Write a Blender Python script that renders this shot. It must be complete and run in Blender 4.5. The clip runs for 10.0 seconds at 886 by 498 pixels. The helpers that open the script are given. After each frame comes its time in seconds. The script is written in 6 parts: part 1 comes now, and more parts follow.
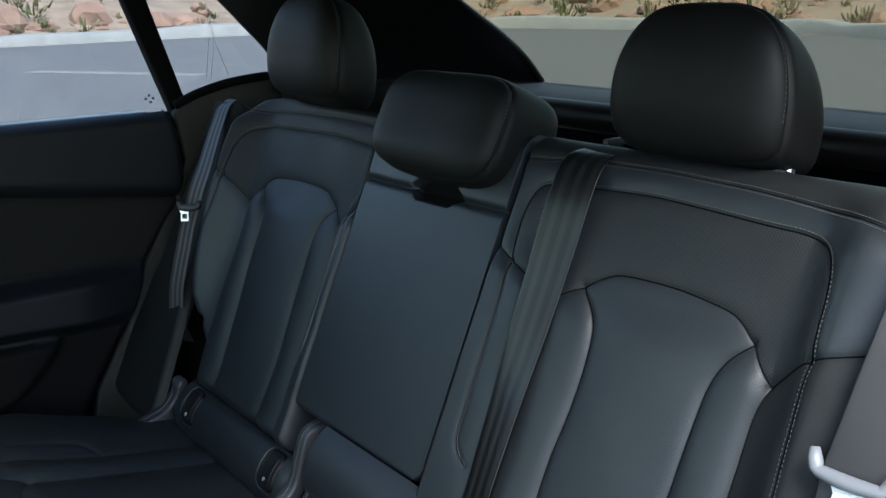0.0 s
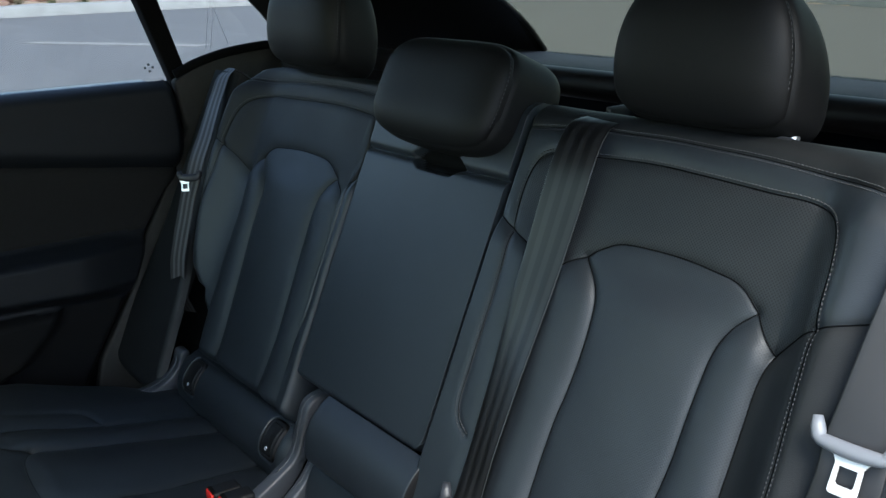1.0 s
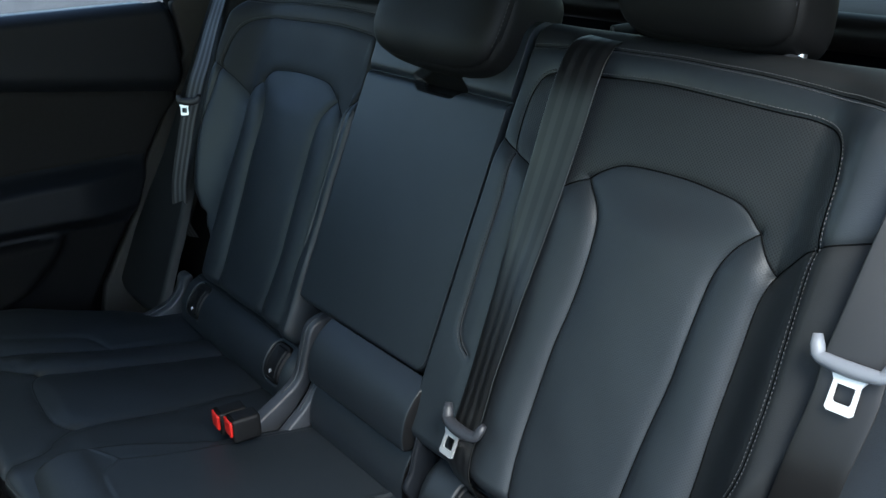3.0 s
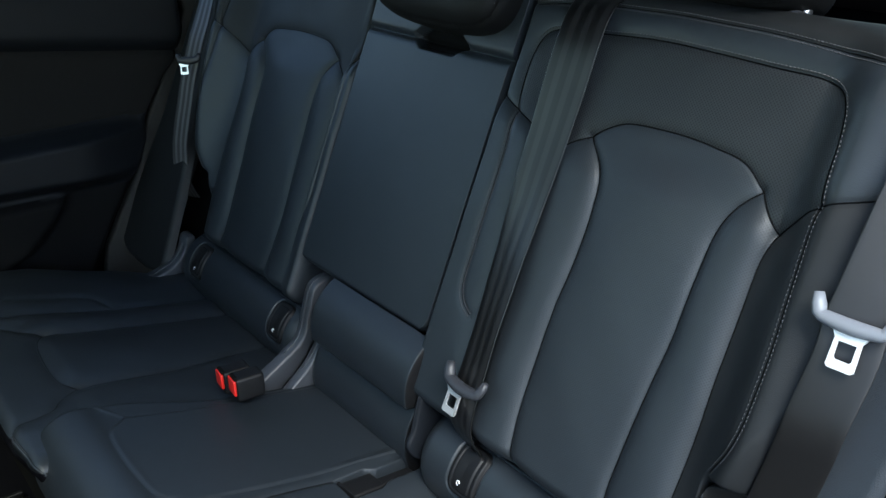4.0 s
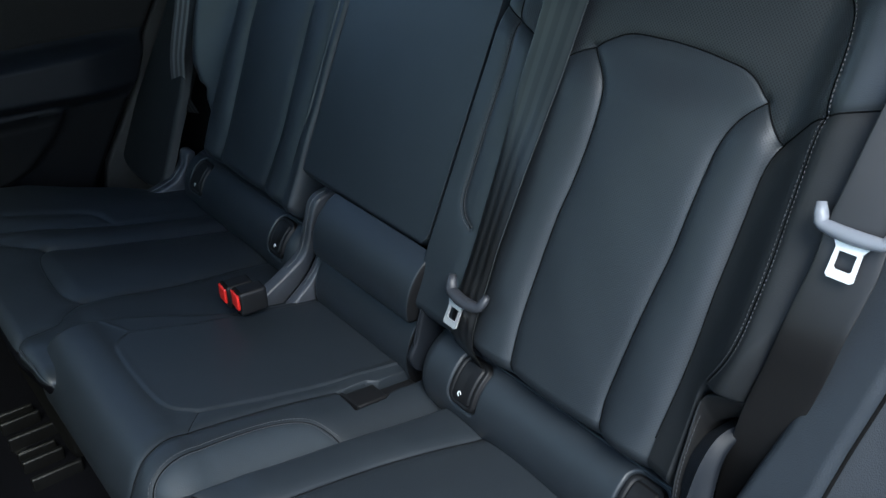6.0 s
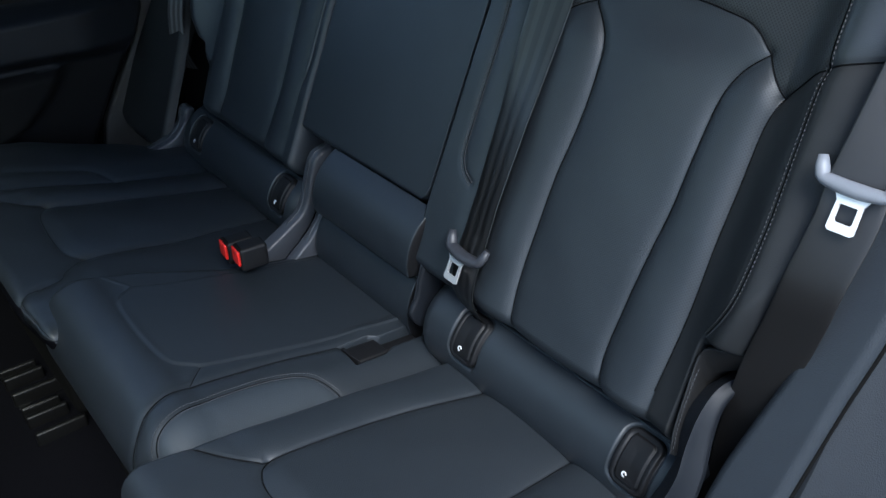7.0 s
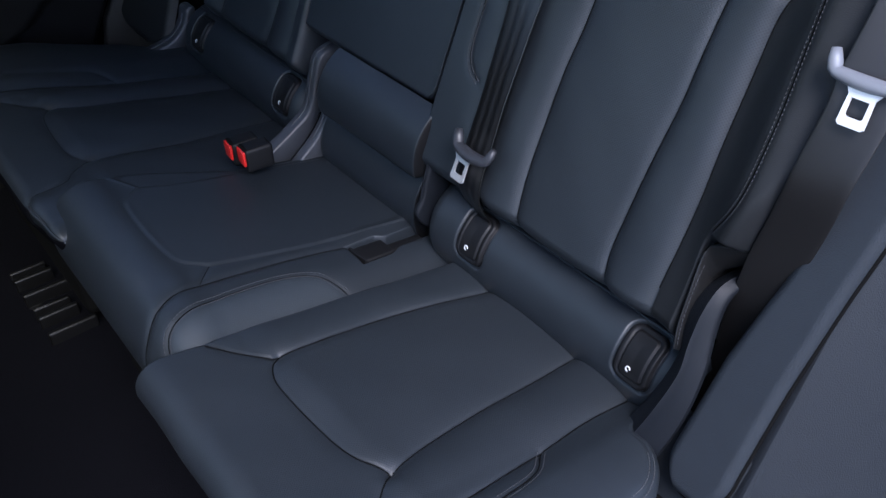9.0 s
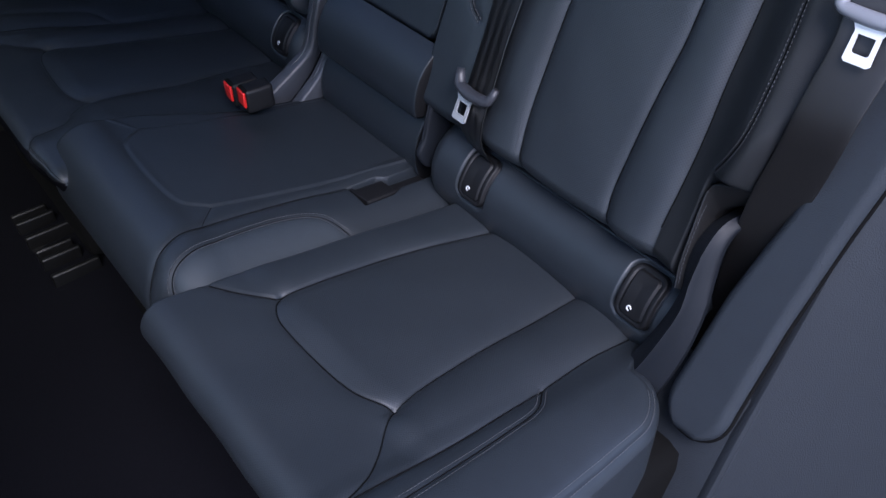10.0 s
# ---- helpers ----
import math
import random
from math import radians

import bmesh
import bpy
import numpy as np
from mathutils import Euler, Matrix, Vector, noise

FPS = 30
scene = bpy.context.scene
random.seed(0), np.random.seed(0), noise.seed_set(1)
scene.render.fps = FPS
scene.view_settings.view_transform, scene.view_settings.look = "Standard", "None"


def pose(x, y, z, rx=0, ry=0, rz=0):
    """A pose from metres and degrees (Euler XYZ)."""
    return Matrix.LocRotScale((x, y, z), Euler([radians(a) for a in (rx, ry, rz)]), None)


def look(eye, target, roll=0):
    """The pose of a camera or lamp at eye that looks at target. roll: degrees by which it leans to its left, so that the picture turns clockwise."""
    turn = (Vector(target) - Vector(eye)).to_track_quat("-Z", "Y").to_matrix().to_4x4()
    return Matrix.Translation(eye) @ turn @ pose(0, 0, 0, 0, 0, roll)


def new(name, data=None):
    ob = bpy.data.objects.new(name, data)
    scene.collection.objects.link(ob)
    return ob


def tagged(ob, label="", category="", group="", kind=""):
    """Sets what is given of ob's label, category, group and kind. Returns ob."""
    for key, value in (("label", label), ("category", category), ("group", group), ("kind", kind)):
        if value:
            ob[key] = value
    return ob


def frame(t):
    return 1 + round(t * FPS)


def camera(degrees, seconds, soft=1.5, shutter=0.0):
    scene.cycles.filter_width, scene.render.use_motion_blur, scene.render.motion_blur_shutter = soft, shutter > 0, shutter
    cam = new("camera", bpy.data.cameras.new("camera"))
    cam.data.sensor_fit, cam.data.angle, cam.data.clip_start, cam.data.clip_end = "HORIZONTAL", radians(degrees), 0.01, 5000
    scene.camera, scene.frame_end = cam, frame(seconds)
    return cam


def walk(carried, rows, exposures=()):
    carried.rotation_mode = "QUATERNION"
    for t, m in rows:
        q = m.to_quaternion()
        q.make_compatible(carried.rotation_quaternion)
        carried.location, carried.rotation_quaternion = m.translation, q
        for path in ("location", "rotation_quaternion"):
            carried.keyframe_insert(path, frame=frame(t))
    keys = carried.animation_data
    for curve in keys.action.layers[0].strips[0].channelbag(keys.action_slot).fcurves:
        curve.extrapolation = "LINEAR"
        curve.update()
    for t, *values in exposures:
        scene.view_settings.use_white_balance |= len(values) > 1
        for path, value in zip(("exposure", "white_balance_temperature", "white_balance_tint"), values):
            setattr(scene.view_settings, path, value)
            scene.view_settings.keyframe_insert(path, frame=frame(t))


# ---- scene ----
# ---- camera ----
CAM_ROWS = [
    (0.0, 0.9824, -0.5591, 0.7355, 74.720, 1.302, 52.802),
    (0.5, 0.9800, -0.5564, 0.7332, 73.866, 1.362, 52.887),
    (1.0, 0.9784, -0.5554, 0.7310, 73.008, 1.393, 52.910),
    (1.5, 0.9780, -0.5539, 0.7289, 72.032, 1.453, 52.933),
    (2.0, 0.9781, -0.5529, 0.7281, 70.904, 1.500, 52.960),
    (2.5, 0.9781, -0.5528, 0.7258, 69.788, 1.536, 52.989),
    (4.0, 0.9778, -0.5532, 0.7232, 66.229, 1.764, 53.089),
    (4.5, 0.9772, -0.5540, 0.7213, 65.085, 1.775, 53.045),
    (5.0, 0.9774, -0.5540, 0.7197, 63.886, 1.819, 53.048),
    (5.5, 0.9784, -0.5552, 0.7186, 62.628, 1.840, 53.076),
    (7.0, 0.9806, -0.5549, 0.7127, 58.890, 1.962, 53.138),
    (7.5, 0.9815, -0.5582, 0.7125, 57.578, 2.022, 53.147),
    (8.0, 0.9810, -0.5603, 0.7110, 56.239, 2.071, 53.178),
    (8.5, 0.9814, -0.5603, 0.7087, 54.814, 2.152, 53.241),
    (9.0, 0.9834, -0.5614, 0.7066, 53.281, 2.155, 53.268),
    (9.5, 0.9846, -0.5650, 0.7047, 51.677, 2.134, 53.186),
    (10.0, 0.9849, -0.5660, 0.7042, 49.935, 2.211, 53.195),
]
cam = camera(50.03, 10.0, soft=1.4)
EXPOSURES = [(0.0, 1.70, 6420, 7), (2.5, 1.64, 6260, 5), (5.0, 1.55, 6050, 5), (8.0, 1.38, 5830, 14), (10.0, 1.30, 5750, 24)]
walk(cam, [(r[0], pose(*r[1:])) for r in CAM_ROWS], EXPOSURES)

# ---- light: open shade under a bright sky, low soft sun from beside the open door ----
SUN_AZ, SUN_EL = radians(110), radians(50)
world = bpy.data.worlds.new("sky_world")
scene.world = world
world.use_nodes = True
wn = world.node_tree.nodes
wl = world.node_tree.links
sky = wn.new("ShaderNodeTexSky")
sky.sky_type = "NISHITA"
sky.sun_disc = False
sky.sun_elevation = SUN_EL
sky.sun_rotation = SUN_AZ
wn["Background"].inputs["Strength"].default_value = 0.15
wl.new(sky.outputs["Color"], wn["Background"].inputs["Color"])
sun_data = bpy.data.lights.new("sun", "SUN")
sun_data.energy = 2.5
sun_data.angle = radians(30)
sun_data.color = (1.0, 0.98, 0.93)
sun = new("sun", sun_data)
sun.matrix_world = look((math.sin(SUN_AZ) * 20, math.cos(SUN_AZ) * 20, math.tan(SUN_EL) * 20), (0, 0, 0))


# ---- materials ----
def mat(name, color, rough=0.5, metal=0.0, var=0.15, scale=40.0, bump=0.0, bump_scale=600.0, spec=0.5, detail=4.0):
    m = bpy.data.materials.new(name)
    m.use_nodes = True
    n, l = m.node_tree.nodes, m.node_tree.links
    b = n["Principled BSDF"]
    b.inputs["Roughness"].default_value = rough
    b.inputs["Metallic"].default_value = metal
    b.inputs["Specular IOR Level"].default_value = spec
    tc = n.new("ShaderNodeTexCoord")
    big = n.new("ShaderNodeTexNoise")
    big.inputs["Scale"].default_value = scale
    big.inputs["Detail"].default_value = detail
    l.new(tc.outputs["Object"], big.inputs["Vector"])
    ramp = n.new("ShaderNodeMix")
    ramp.data_type = "RGBA"
    ramp.inputs["A"].default_value = (*[c * (1 - var) for c in color], 1)
    ramp.inputs["B"].default_value = (*[min(1, c * (1 + var)) for c in color], 1)
    l.new(big.outputs["Fac"], ramp.inputs["Factor"])
    l.new(ramp.outputs["Result"], b.inputs["Base Color"])
    rr = n.new("ShaderNodeMapRange")
    rr.inputs["To Min"].default_value = max(0.0, rough - 0.06)
    rr.inputs["To Max"].default_value = min(1.0, rough + 0.06)
    big2 = n.new("ShaderNodeTexNoise")
    big2.inputs["Scale"].default_value = scale * 0.23
    l.new(tc.outputs["Object"], big2.inputs["Vector"])
    l.new(big2.outputs["Fac"], rr.inputs["Value"])
    l.new(rr.outputs["Result"], b.inputs["Roughness"])
    if bump:
        v = n.new("ShaderNodeTexVoronoi")
        v.inputs["Scale"].default_value = bump_scale
        l.new(tc.outputs["Object"], v.inputs["Vector"])
        bp = n.new("ShaderNodeBump")
        bp.inputs["Strength"].default_value = bump
        bp.inputs["Distance"].default_value = 0.0006
        l.new(v.outputs["Distance"], bp.inputs["Height"])
        l.new(bp.outputs["Normal"], b.inputs["Normal"])
    return m


def leather(name, color, rough, holes=0.0, hole=0.0022, grain=0.18):
    m = mat(name, color, rough, var=0.18, scale=55.0, bump=grain, bump_scale=900.0, spec=0.55)
    if holes:
        n, l = m.node_tree.nodes, m.node_tree.links
        b = n["Principled BSDF"]
        uv = n.new("ShaderNodeUVMap")
        mp = n.new("ShaderNodeMapping")
        mp.inputs["Rotation"].default_value = (0, 0, radians(45))
        mp.inputs["Scale"].default_value = (1 / hole, 1 / hole, 1)
        v = n.new("ShaderNodeTexVoronoi")
        v.voronoi_dimensions = "2D"
        v.inputs["Scale"].default_value = 1.0
        v.inputs["Randomness"].default_value = 0.0
        l.new(uv.outputs["UV"], mp.inputs["Vector"])
        l.new(mp.outputs["Vector"], v.inputs["Vector"])
        mr = n.new("ShaderNodeMapRange")
        mr.interpolation_type = "SMOOTHSTEP"
        mr.inputs["From Min"].default_value = 0.24
        mr.inputs["From Max"].default_value = 0.38
        l.new(v.outputs["Distance"], mr.inputs["Value"])
        old = b.inputs["Base Color"].links[0].from_socket
        mix = n.new("ShaderNodeMix")
        mix.data_type = "RGBA"
        mix.inputs["A"].default_value = (*[c * (1 - 0.85 * holes) for c in color], 1)
        l.new(old, mix.inputs["B"])
        l.new(mr.outputs["Result"], mix.inputs["Factor"])
        l.new(mix.outputs["Result"], b.inputs["Base Color"])
        gl = n.new("ShaderNodeMapRange")
        gl.inputs["To Min"].default_value = 0.55 * (1 - 0.8 * holes)
        gl.inputs["To Max"].default_value = 0.55
        l.new(mr.outputs["Result"], gl.inputs["Value"])
        l.new(gl.outputs["Result"], b.inputs["Specular IOR Level"])
        bp = n.new("ShaderNodeBump")
        bp.inputs["Strength"].default_value = 0.6 * holes
        bp.inputs["Distance"].default_value = 0.0006
        l.new(mr.outputs["Result"], bp.inputs["Height"])
        first = b.inputs["Normal"].links[0].from_socket
        l.new(first, bp.inputs["Normal"])
        l.new(bp.outputs["Normal"], b.inputs["Normal"])
    return m


def weave(name, color, rough, pitch, across, spec=0.4):
    """Ribbed webbing: u runs across the belt, v along it, both in metres."""
    m = mat(name, color, rough, var=0.12, scale=30.0, spec=spec)
    n, l = m.node_tree.nodes, m.node_tree.links
    b = n["Principled BSDF"]
    uv = n.new("ShaderNodeUVMap")
    sep = n.new("ShaderNodeSeparateXYZ")
    l.new(uv.outputs["UV"], sep.inputs["Vector"])

    def wave(sock, p):
        k = n.new("ShaderNodeMath")
        k.operation = "MULTIPLY"
        k.inputs[1].default_value = 2 * math.pi / p
        l.new(sock, k.inputs[0])
        s = n.new("ShaderNodeMath")
        s.operation = "SINE"
        l.new(k.outputs[0], s.inputs[0])
        return s.outputs[0]

    a = wave(sep.outputs["X"], across)
    c = wave(sep.outputs["Y"], pitch)
    ad = n.new("ShaderNodeMath")
    ad.operation = "MULTIPLY_ADD"
    ad.inputs[1].default_value = 1.6
    fine = n.new("ShaderNodeMath")
    fine.operation = "MULTIPLY"
    fine.inputs[1].default_value = 0.06
    l.new(c, fine.inputs[0])
    l.new(a, ad.inputs[0])
    l.new(fine.outputs[0], ad.inputs[2])
    old = b.inputs["Base Color"].links[0].from_socket
    stripe = n.new("ShaderNodeMapRange")
    stripe.interpolation_type = "SMOOTHSTEP"
    stripe.inputs["From Min"].default_value = -0.2
    stripe.inputs["From Max"].default_value = 0.4
    l.new(a, stripe.inputs["Value"])
    mx = n.new("ShaderNodeMix")
    mx.data_type = "RGBA"
    mx.inputs["B"].default_value = (*[q * 3.2 for q in color], 1)
    l.new(old, mx.inputs["A"])
    l.new(stripe.outputs["Result"], mx.inputs["Factor"])
    l.new(mx.outputs["Result"], b.inputs["Base Color"])
    bp = n.new("ShaderNodeBump")
    bp.inputs["Strength"].default_value = 0.12
    bp.inputs["Distance"].default_value = 0.0005
    l.new(ad.outputs[0], bp.inputs["Height"])
    l.new(bp.outputs["Normal"], b.inputs["Normal"])
    return m


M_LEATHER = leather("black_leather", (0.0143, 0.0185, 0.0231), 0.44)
M_PERF = leather("finely_perforated_black_leather", (0.0143, 0.0185, 0.0231), 0.49, 0.20)
M_PERFBIG = leather("perforated_black_leather", (0.0130, 0.0155, 0.0180), 0.52, 0.46, 0.0027)
M_HEAD = mat("headrest_leather", (0.0056, 0.0057, 0.0059), 0.58, var=0.18, scale=55.0, bump=0.12, bump_scale=900.0, spec=0.28)
# Darker copy of the black leather; shade is put into its colour.
M_SHADELEATHER = mat("shaded_black_leather", (0.0105, 0.0118, 0.0130), 0.58, var=0.18, scale=55.0, bump=0.18, bump_scale=900.0, spec=0.34)
# Paler than the leather: the light this side faces is in its colour.
M_LITVINYL = leather("lit_grey_blue_vinyl", (0.024, 0.031, 0.038), 0.50)
M_SEAM = mat("dark_seam", (0.0022, 0.0025, 0.003), 0.8, var=0.2, scale=200, spec=0.1)
M_THREAD = mat("grey_thread", (0.060, 0.061, 0.065), 0.7, var=0.2, scale=300)
M_MIDTHREAD = mat("mid_grey_thread", (0.050, 0.052, 0.058), 0.7, var=0.2, scale=300)
M_DARKTHREAD = mat("dark_thread", (0.036, 0.038, 0.043), 0.7, var=0.2, scale=300)
M_ANCHOR = mat("matt_black_plastic", (0.0055, 0.0057, 0.0065), 0.52, var=0.2, scale=60, bump=0.15, bump_scale=1500, spec=0.3)
M_RAIL = mat("glossy_black_plastic", (0.0045, 0.0046, 0.0050), 0.42, var=0.2, scale=60, bump=0.1, bump_scale=1500, spec=0.30)
# Door plastic; also darkens the right ends of the foot rolls as shade.
M_DOORLOW = mat("matt_black_door_and_end_shade", (0.0035, 0.0036, 0.0042), 0.7, var=0.2, scale=60, bump=0.3, bump_scale=1300, spec=0.15)
M_PLASTIC = mat("black_plastic", (0.008, 0.008, 0.009), 0.38, var=0.2, scale=60, bump=0.15, bump_scale=1500)
M_GREYPLASTIC = mat("dark_grey_plastic", (0.021, 0.023, 0.0265), 0.42, var=0.12, scale=60, bump=0.2, bump_scale=1400)
M_HINGE = mat("satin_grey_plastic", (0.0075, 0.0092, 0.0122), 0.50, var=0.12, scale=60, bump=0.2, bump_scale=1400, spec=0.22)
# Paler copy of the hinge plastic; caught light is put into its colour.
M_HINGELIT = mat("lit_satin_grey_plastic", (0.046, 0.050, 0.058), 0.38, var=0.12, scale=60, bump=0.15, bump_scale=1400)
M_LOOPGREY = mat("mid_grey_plastic", (0.16, 0.17, 0.19), 0.45, var=0.08, scale=50, bump=0.15, bump_scale=1400)
M_LOOPDARK = mat("slate_grey_plastic", (0.028, 0.030, 0.036), 0.42, var=0.1, scale=50, bump=0.15, bump_scale=1400)
M_RED = mat("red_plastic", (0.62, 0.02, 0.015), 0.35, var=0.06, scale=60)
M_STEEL = mat("bright_steel", (0.72, 0.72, 0.72), 0.28, metal=1.0, var=0.05, scale=80)
M_WHITESTEEL = mat("pale_satin_steel", (0.80, 0.80, 0.80), 0.45, metal=0.35, var=0.04, scale=80)
M_PLATE = mat("satin_steel_plate", (0.52, 0.53, 0.54), 0.42, metal=0.6, var=0.05, scale=80)
M_WEB = weave("black_webbing", (0.0050, 0.0050, 0.0051), 0.34, 0.0028, 0.0160, 0.58)
M_WEBBROWN = mat("dark_brown_webbing", (0.0070, 0.0064, 0.0062), 0.42, var=0.15, scale=30, bump=0.12, bump_scale=2600, spec=0.48)
# Lighter copy of the belt webbing; its sheen is put into the colour.
M_WEBSHEEN = weave("sheen_grey_webbing", (0.034, 0.034, 0.035), 0.5, 0.0028, 0.0130, 0.4)
M_CARPET = mat("black_carpet", (0.0036, 0.0037, 0.0052), 0.95, var=0.5, scale=260, bump=0.9, bump_scale=700, spec=0.03)
M_DOOR = mat("soft_black_door_trim", (0.006, 0.0072, 0.010), 0.55, var=0.15, scale=45, bump=0.3, bump_scale=1100, spec=0.3)
M_FABRIC = mat("charcoal_suede", (0.014, 0.0133, 0.0133), 0.9, var=0.3, scale=420, bump=0.5, bump_scale=1500, spec=0.15)
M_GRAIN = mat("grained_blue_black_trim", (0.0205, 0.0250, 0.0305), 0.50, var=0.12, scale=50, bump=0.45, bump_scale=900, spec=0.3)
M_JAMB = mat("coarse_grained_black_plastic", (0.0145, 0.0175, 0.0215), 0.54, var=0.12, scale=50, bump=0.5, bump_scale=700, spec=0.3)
M_GLOSS = mat("black_pillar_trim", (0.006, 0.006, 0.007), 0.4, var=0.2, scale=30)
M_QUARTER = mat("grey_brown_quarter_trim", (0.030, 0.029, 0.027), 0.7, var=0.2, scale=60, bump=0.2, bump_scale=900, spec=0.3)
M_LINER = mat("dark_headliner", (0.02, 0.02, 0.021), 0.9, var=0.1, scale=200)
# The blue here is sky reflection put into the colour.
M_COVERSKY = mat("sky_tinted_load_cover", (0.010, 0.015, 0.024), 0.75, var=0.15, scale=60, bump=0.2, spec=0.15)
M_BROWN = mat("dark_brown_bar", (0.018, 0.014, 0.012), 0.4, var=0.2, scale=60)
# Black for seals and bars, and shade put into recesses and gaps.
M_DARK = mat("black_and_cavity_shade", (0.003, 0.003, 0.003), 0.9, var=0.2, spec=0.1)


def glass_mat(name, tint, rough=0.0):
    m = bpy.data.materials.new(name)
    m.use_nodes = True
    n, l = m.node_tree.nodes, m.node_tree.links
    n.remove(n["Principled BSDF"])
    out = n["Material Output"]
    tr = n.new("ShaderNodeBsdfTransparent")
    tr.inputs["Color"].default_value = (*tint, 1)
    gl = n.new("ShaderNodeBsdfGlossy")
    gl.inputs["Roughness"].default_value = 0.02
    mx = n.new("ShaderNodeMixShader")
    mx.inputs["Fac"].default_value = 0.05
    l.new(tr.outputs[0], mx.inputs[1])
    l.new(gl.outputs[0], mx.inputs[2])
    l.new(mx.outputs[0], out.inputs["Surface"])
    return m


M_SIDEGLASS = glass_mat("clear_side_glass", (0.90, 0.92, 0.93))
M_REARGLASS = glass_mat("green_tinted_rear_glass", (0.74, 0.74, 0.65))
M_SCREENGLASS = glass_mat("green_tinted_windscreen_glass", (0.86, 0.86, 0.66))


# ---- mesh helpers ----
def finish(name, me, material, parent=None, label="", smooth=True):
    ob = new(name, me)
    if material:
        me.materials.append(material)
    if smooth:
        for p in me.polygons:
            p.use_smooth = True
    if parent:
        ob.parent = parent
    if label:
        ob["label"] = label
    return ob


def part(name, bm, material, parent=None, label="", smooth=True):
    me = bpy.data.meshes.new(name)
    bm.to_mesh(me)
    bm.free()
    return finish(name, me, material, parent, label, smooth)


def thing(name, label, category, group="", at=(0, 0, 0), kind=""):
    e = new(name)
    e.empty_display_size = 0.05
    e.location = at
    return tagged(e, label, category, group, kind)


def raw(name, verts, faces, material, parent=None, label="", smooth=True):
    me = bpy.data.meshes.new(name)
    me.from_pydata([tuple(map(float, v)) for v in verts], [], faces)
    me.update()
    return finish(name, me, material, parent, label, smooth)


def local(ob, parent):
    """Keep the world place of ob under a parent that stands elsewhere."""
    ob.parent = parent
    ob.matrix_parent_inverse = parent.matrix_basis.inverted()
    return ob


def box(lo, hi, bevel=0.004, seg=2):
    bm = bmesh.new()
    bmesh.ops.create_cube(bm, size=1.0)
    for v in bm.verts:
        v.co = Vector([lo[i] + (hi[i] - lo[i]) * (v.co[i] + 0.5) for i in range(3)])
    if bevel:
        bmesh.ops.bevel(bm, geom=list(bm.edges), offset=bevel, segments=seg, affect="EDGES", profile=0.6)
    return bm


def smooth_line(pts, step=0.004):
    """Catmull-Rom through the points, resampled at an even step."""
    p = np.array(pts, float)
    p = np.vstack([2 * p[0] - p[1], p, 2 * p[-1] - p[-2]])
    out = []
    for i in range(1, len(p) - 2):
        t = np.linspace(0, 1, 24, endpoint=False)[:, None]
        a, b, c, d = p[i - 1], p[i], p[i + 1], p[i + 2]
        out.append(0.5 * (2 * b + (c - a) * t + (2 * a - 5 * b + 4 * c - d) * t ** 2 + (3 * b - a - 3 * c + d) * t ** 3))
    q = np.vstack(out + [p[-2:-1]])
    L = np.r_[0, np.cumsum(np.linalg.norm(np.diff(q, axis=0), axis=1))]
    n = max(2, int(L[-1] / step) + 1)
    t = np.linspace(0, L[-1], n)
    return np.stack([np.interp(t, L, q[:, k]) for k in range(q.shape[1])], 1)


def dist_to(line, X, S):
    """Distance of grid points to a polyline."""
    best = np.full(X.shape, 9.0)
    for (x0, y0), (x1, y1) in zip(line[:-1], line[1:]):
        dx, dy = x1 - x0, y1 - y0
        t = np.clip(((X - x0) * dx + (S - y0) * dy) / (dx * dx + dy * dy + 1e-12), 0, 1)
        best = np.minimum(best, np.hypot(X - x0 - t * dx, S - y0 - t * dy))
    return best


def inside(poly, X, S):
    r = np.zeros(X.shape, bool)
    n = len(poly)
    for i in range(n):
        x0, y0 = poly[i]
        x1, y1 = poly[(i + 1) % n]
        if y0 == y1:
            continue
        c = ((y0 > S) != (y1 > S)) & (X < (x1 - x0) * (S - y0) / (y1 - y0) + x0)
        r ^= c
    return r


def sstep(a, b, x):
    t = np.clip((x - a) / (b - a), 0, 1)
    return t * t * (3 - 2 * t)


class Path:
    """A line in the y-z plane, of straight and bent pieces; its outer side carries the padding."""

    def __init__(self, start, heading, pieces, s0=0.0, left=True):
        y, z = start
        a = heading
        pts = [(y, z, a)]
        S = [s0]
        for length, bend in pieces:
            n = max(2, int(length / 0.002))
            for i in range(n):
                a += bend / n / 2
                y += math.cos(a) * length / n
                z += math.sin(a) * length / n
                a += bend / n / 2
                pts.append((y, z, a))
                S.append(S[-1] + length / n)
        self.S = np.array(S)
        self.P = np.array(pts)
        self.left = left

    def at(self, x, s, h):
        y = np.interp(s, self.S, self.P[:, 0])
        z = np.interp(s, self.S, self.P[:, 1])
        a = np.interp(s, self.S, self.P[:, 2])
        k = 1 if self.left else -1
        return np.stack([x + 0 * s, y - k * np.sin(a) * h, z + k * np.cos(a) * h], -1)


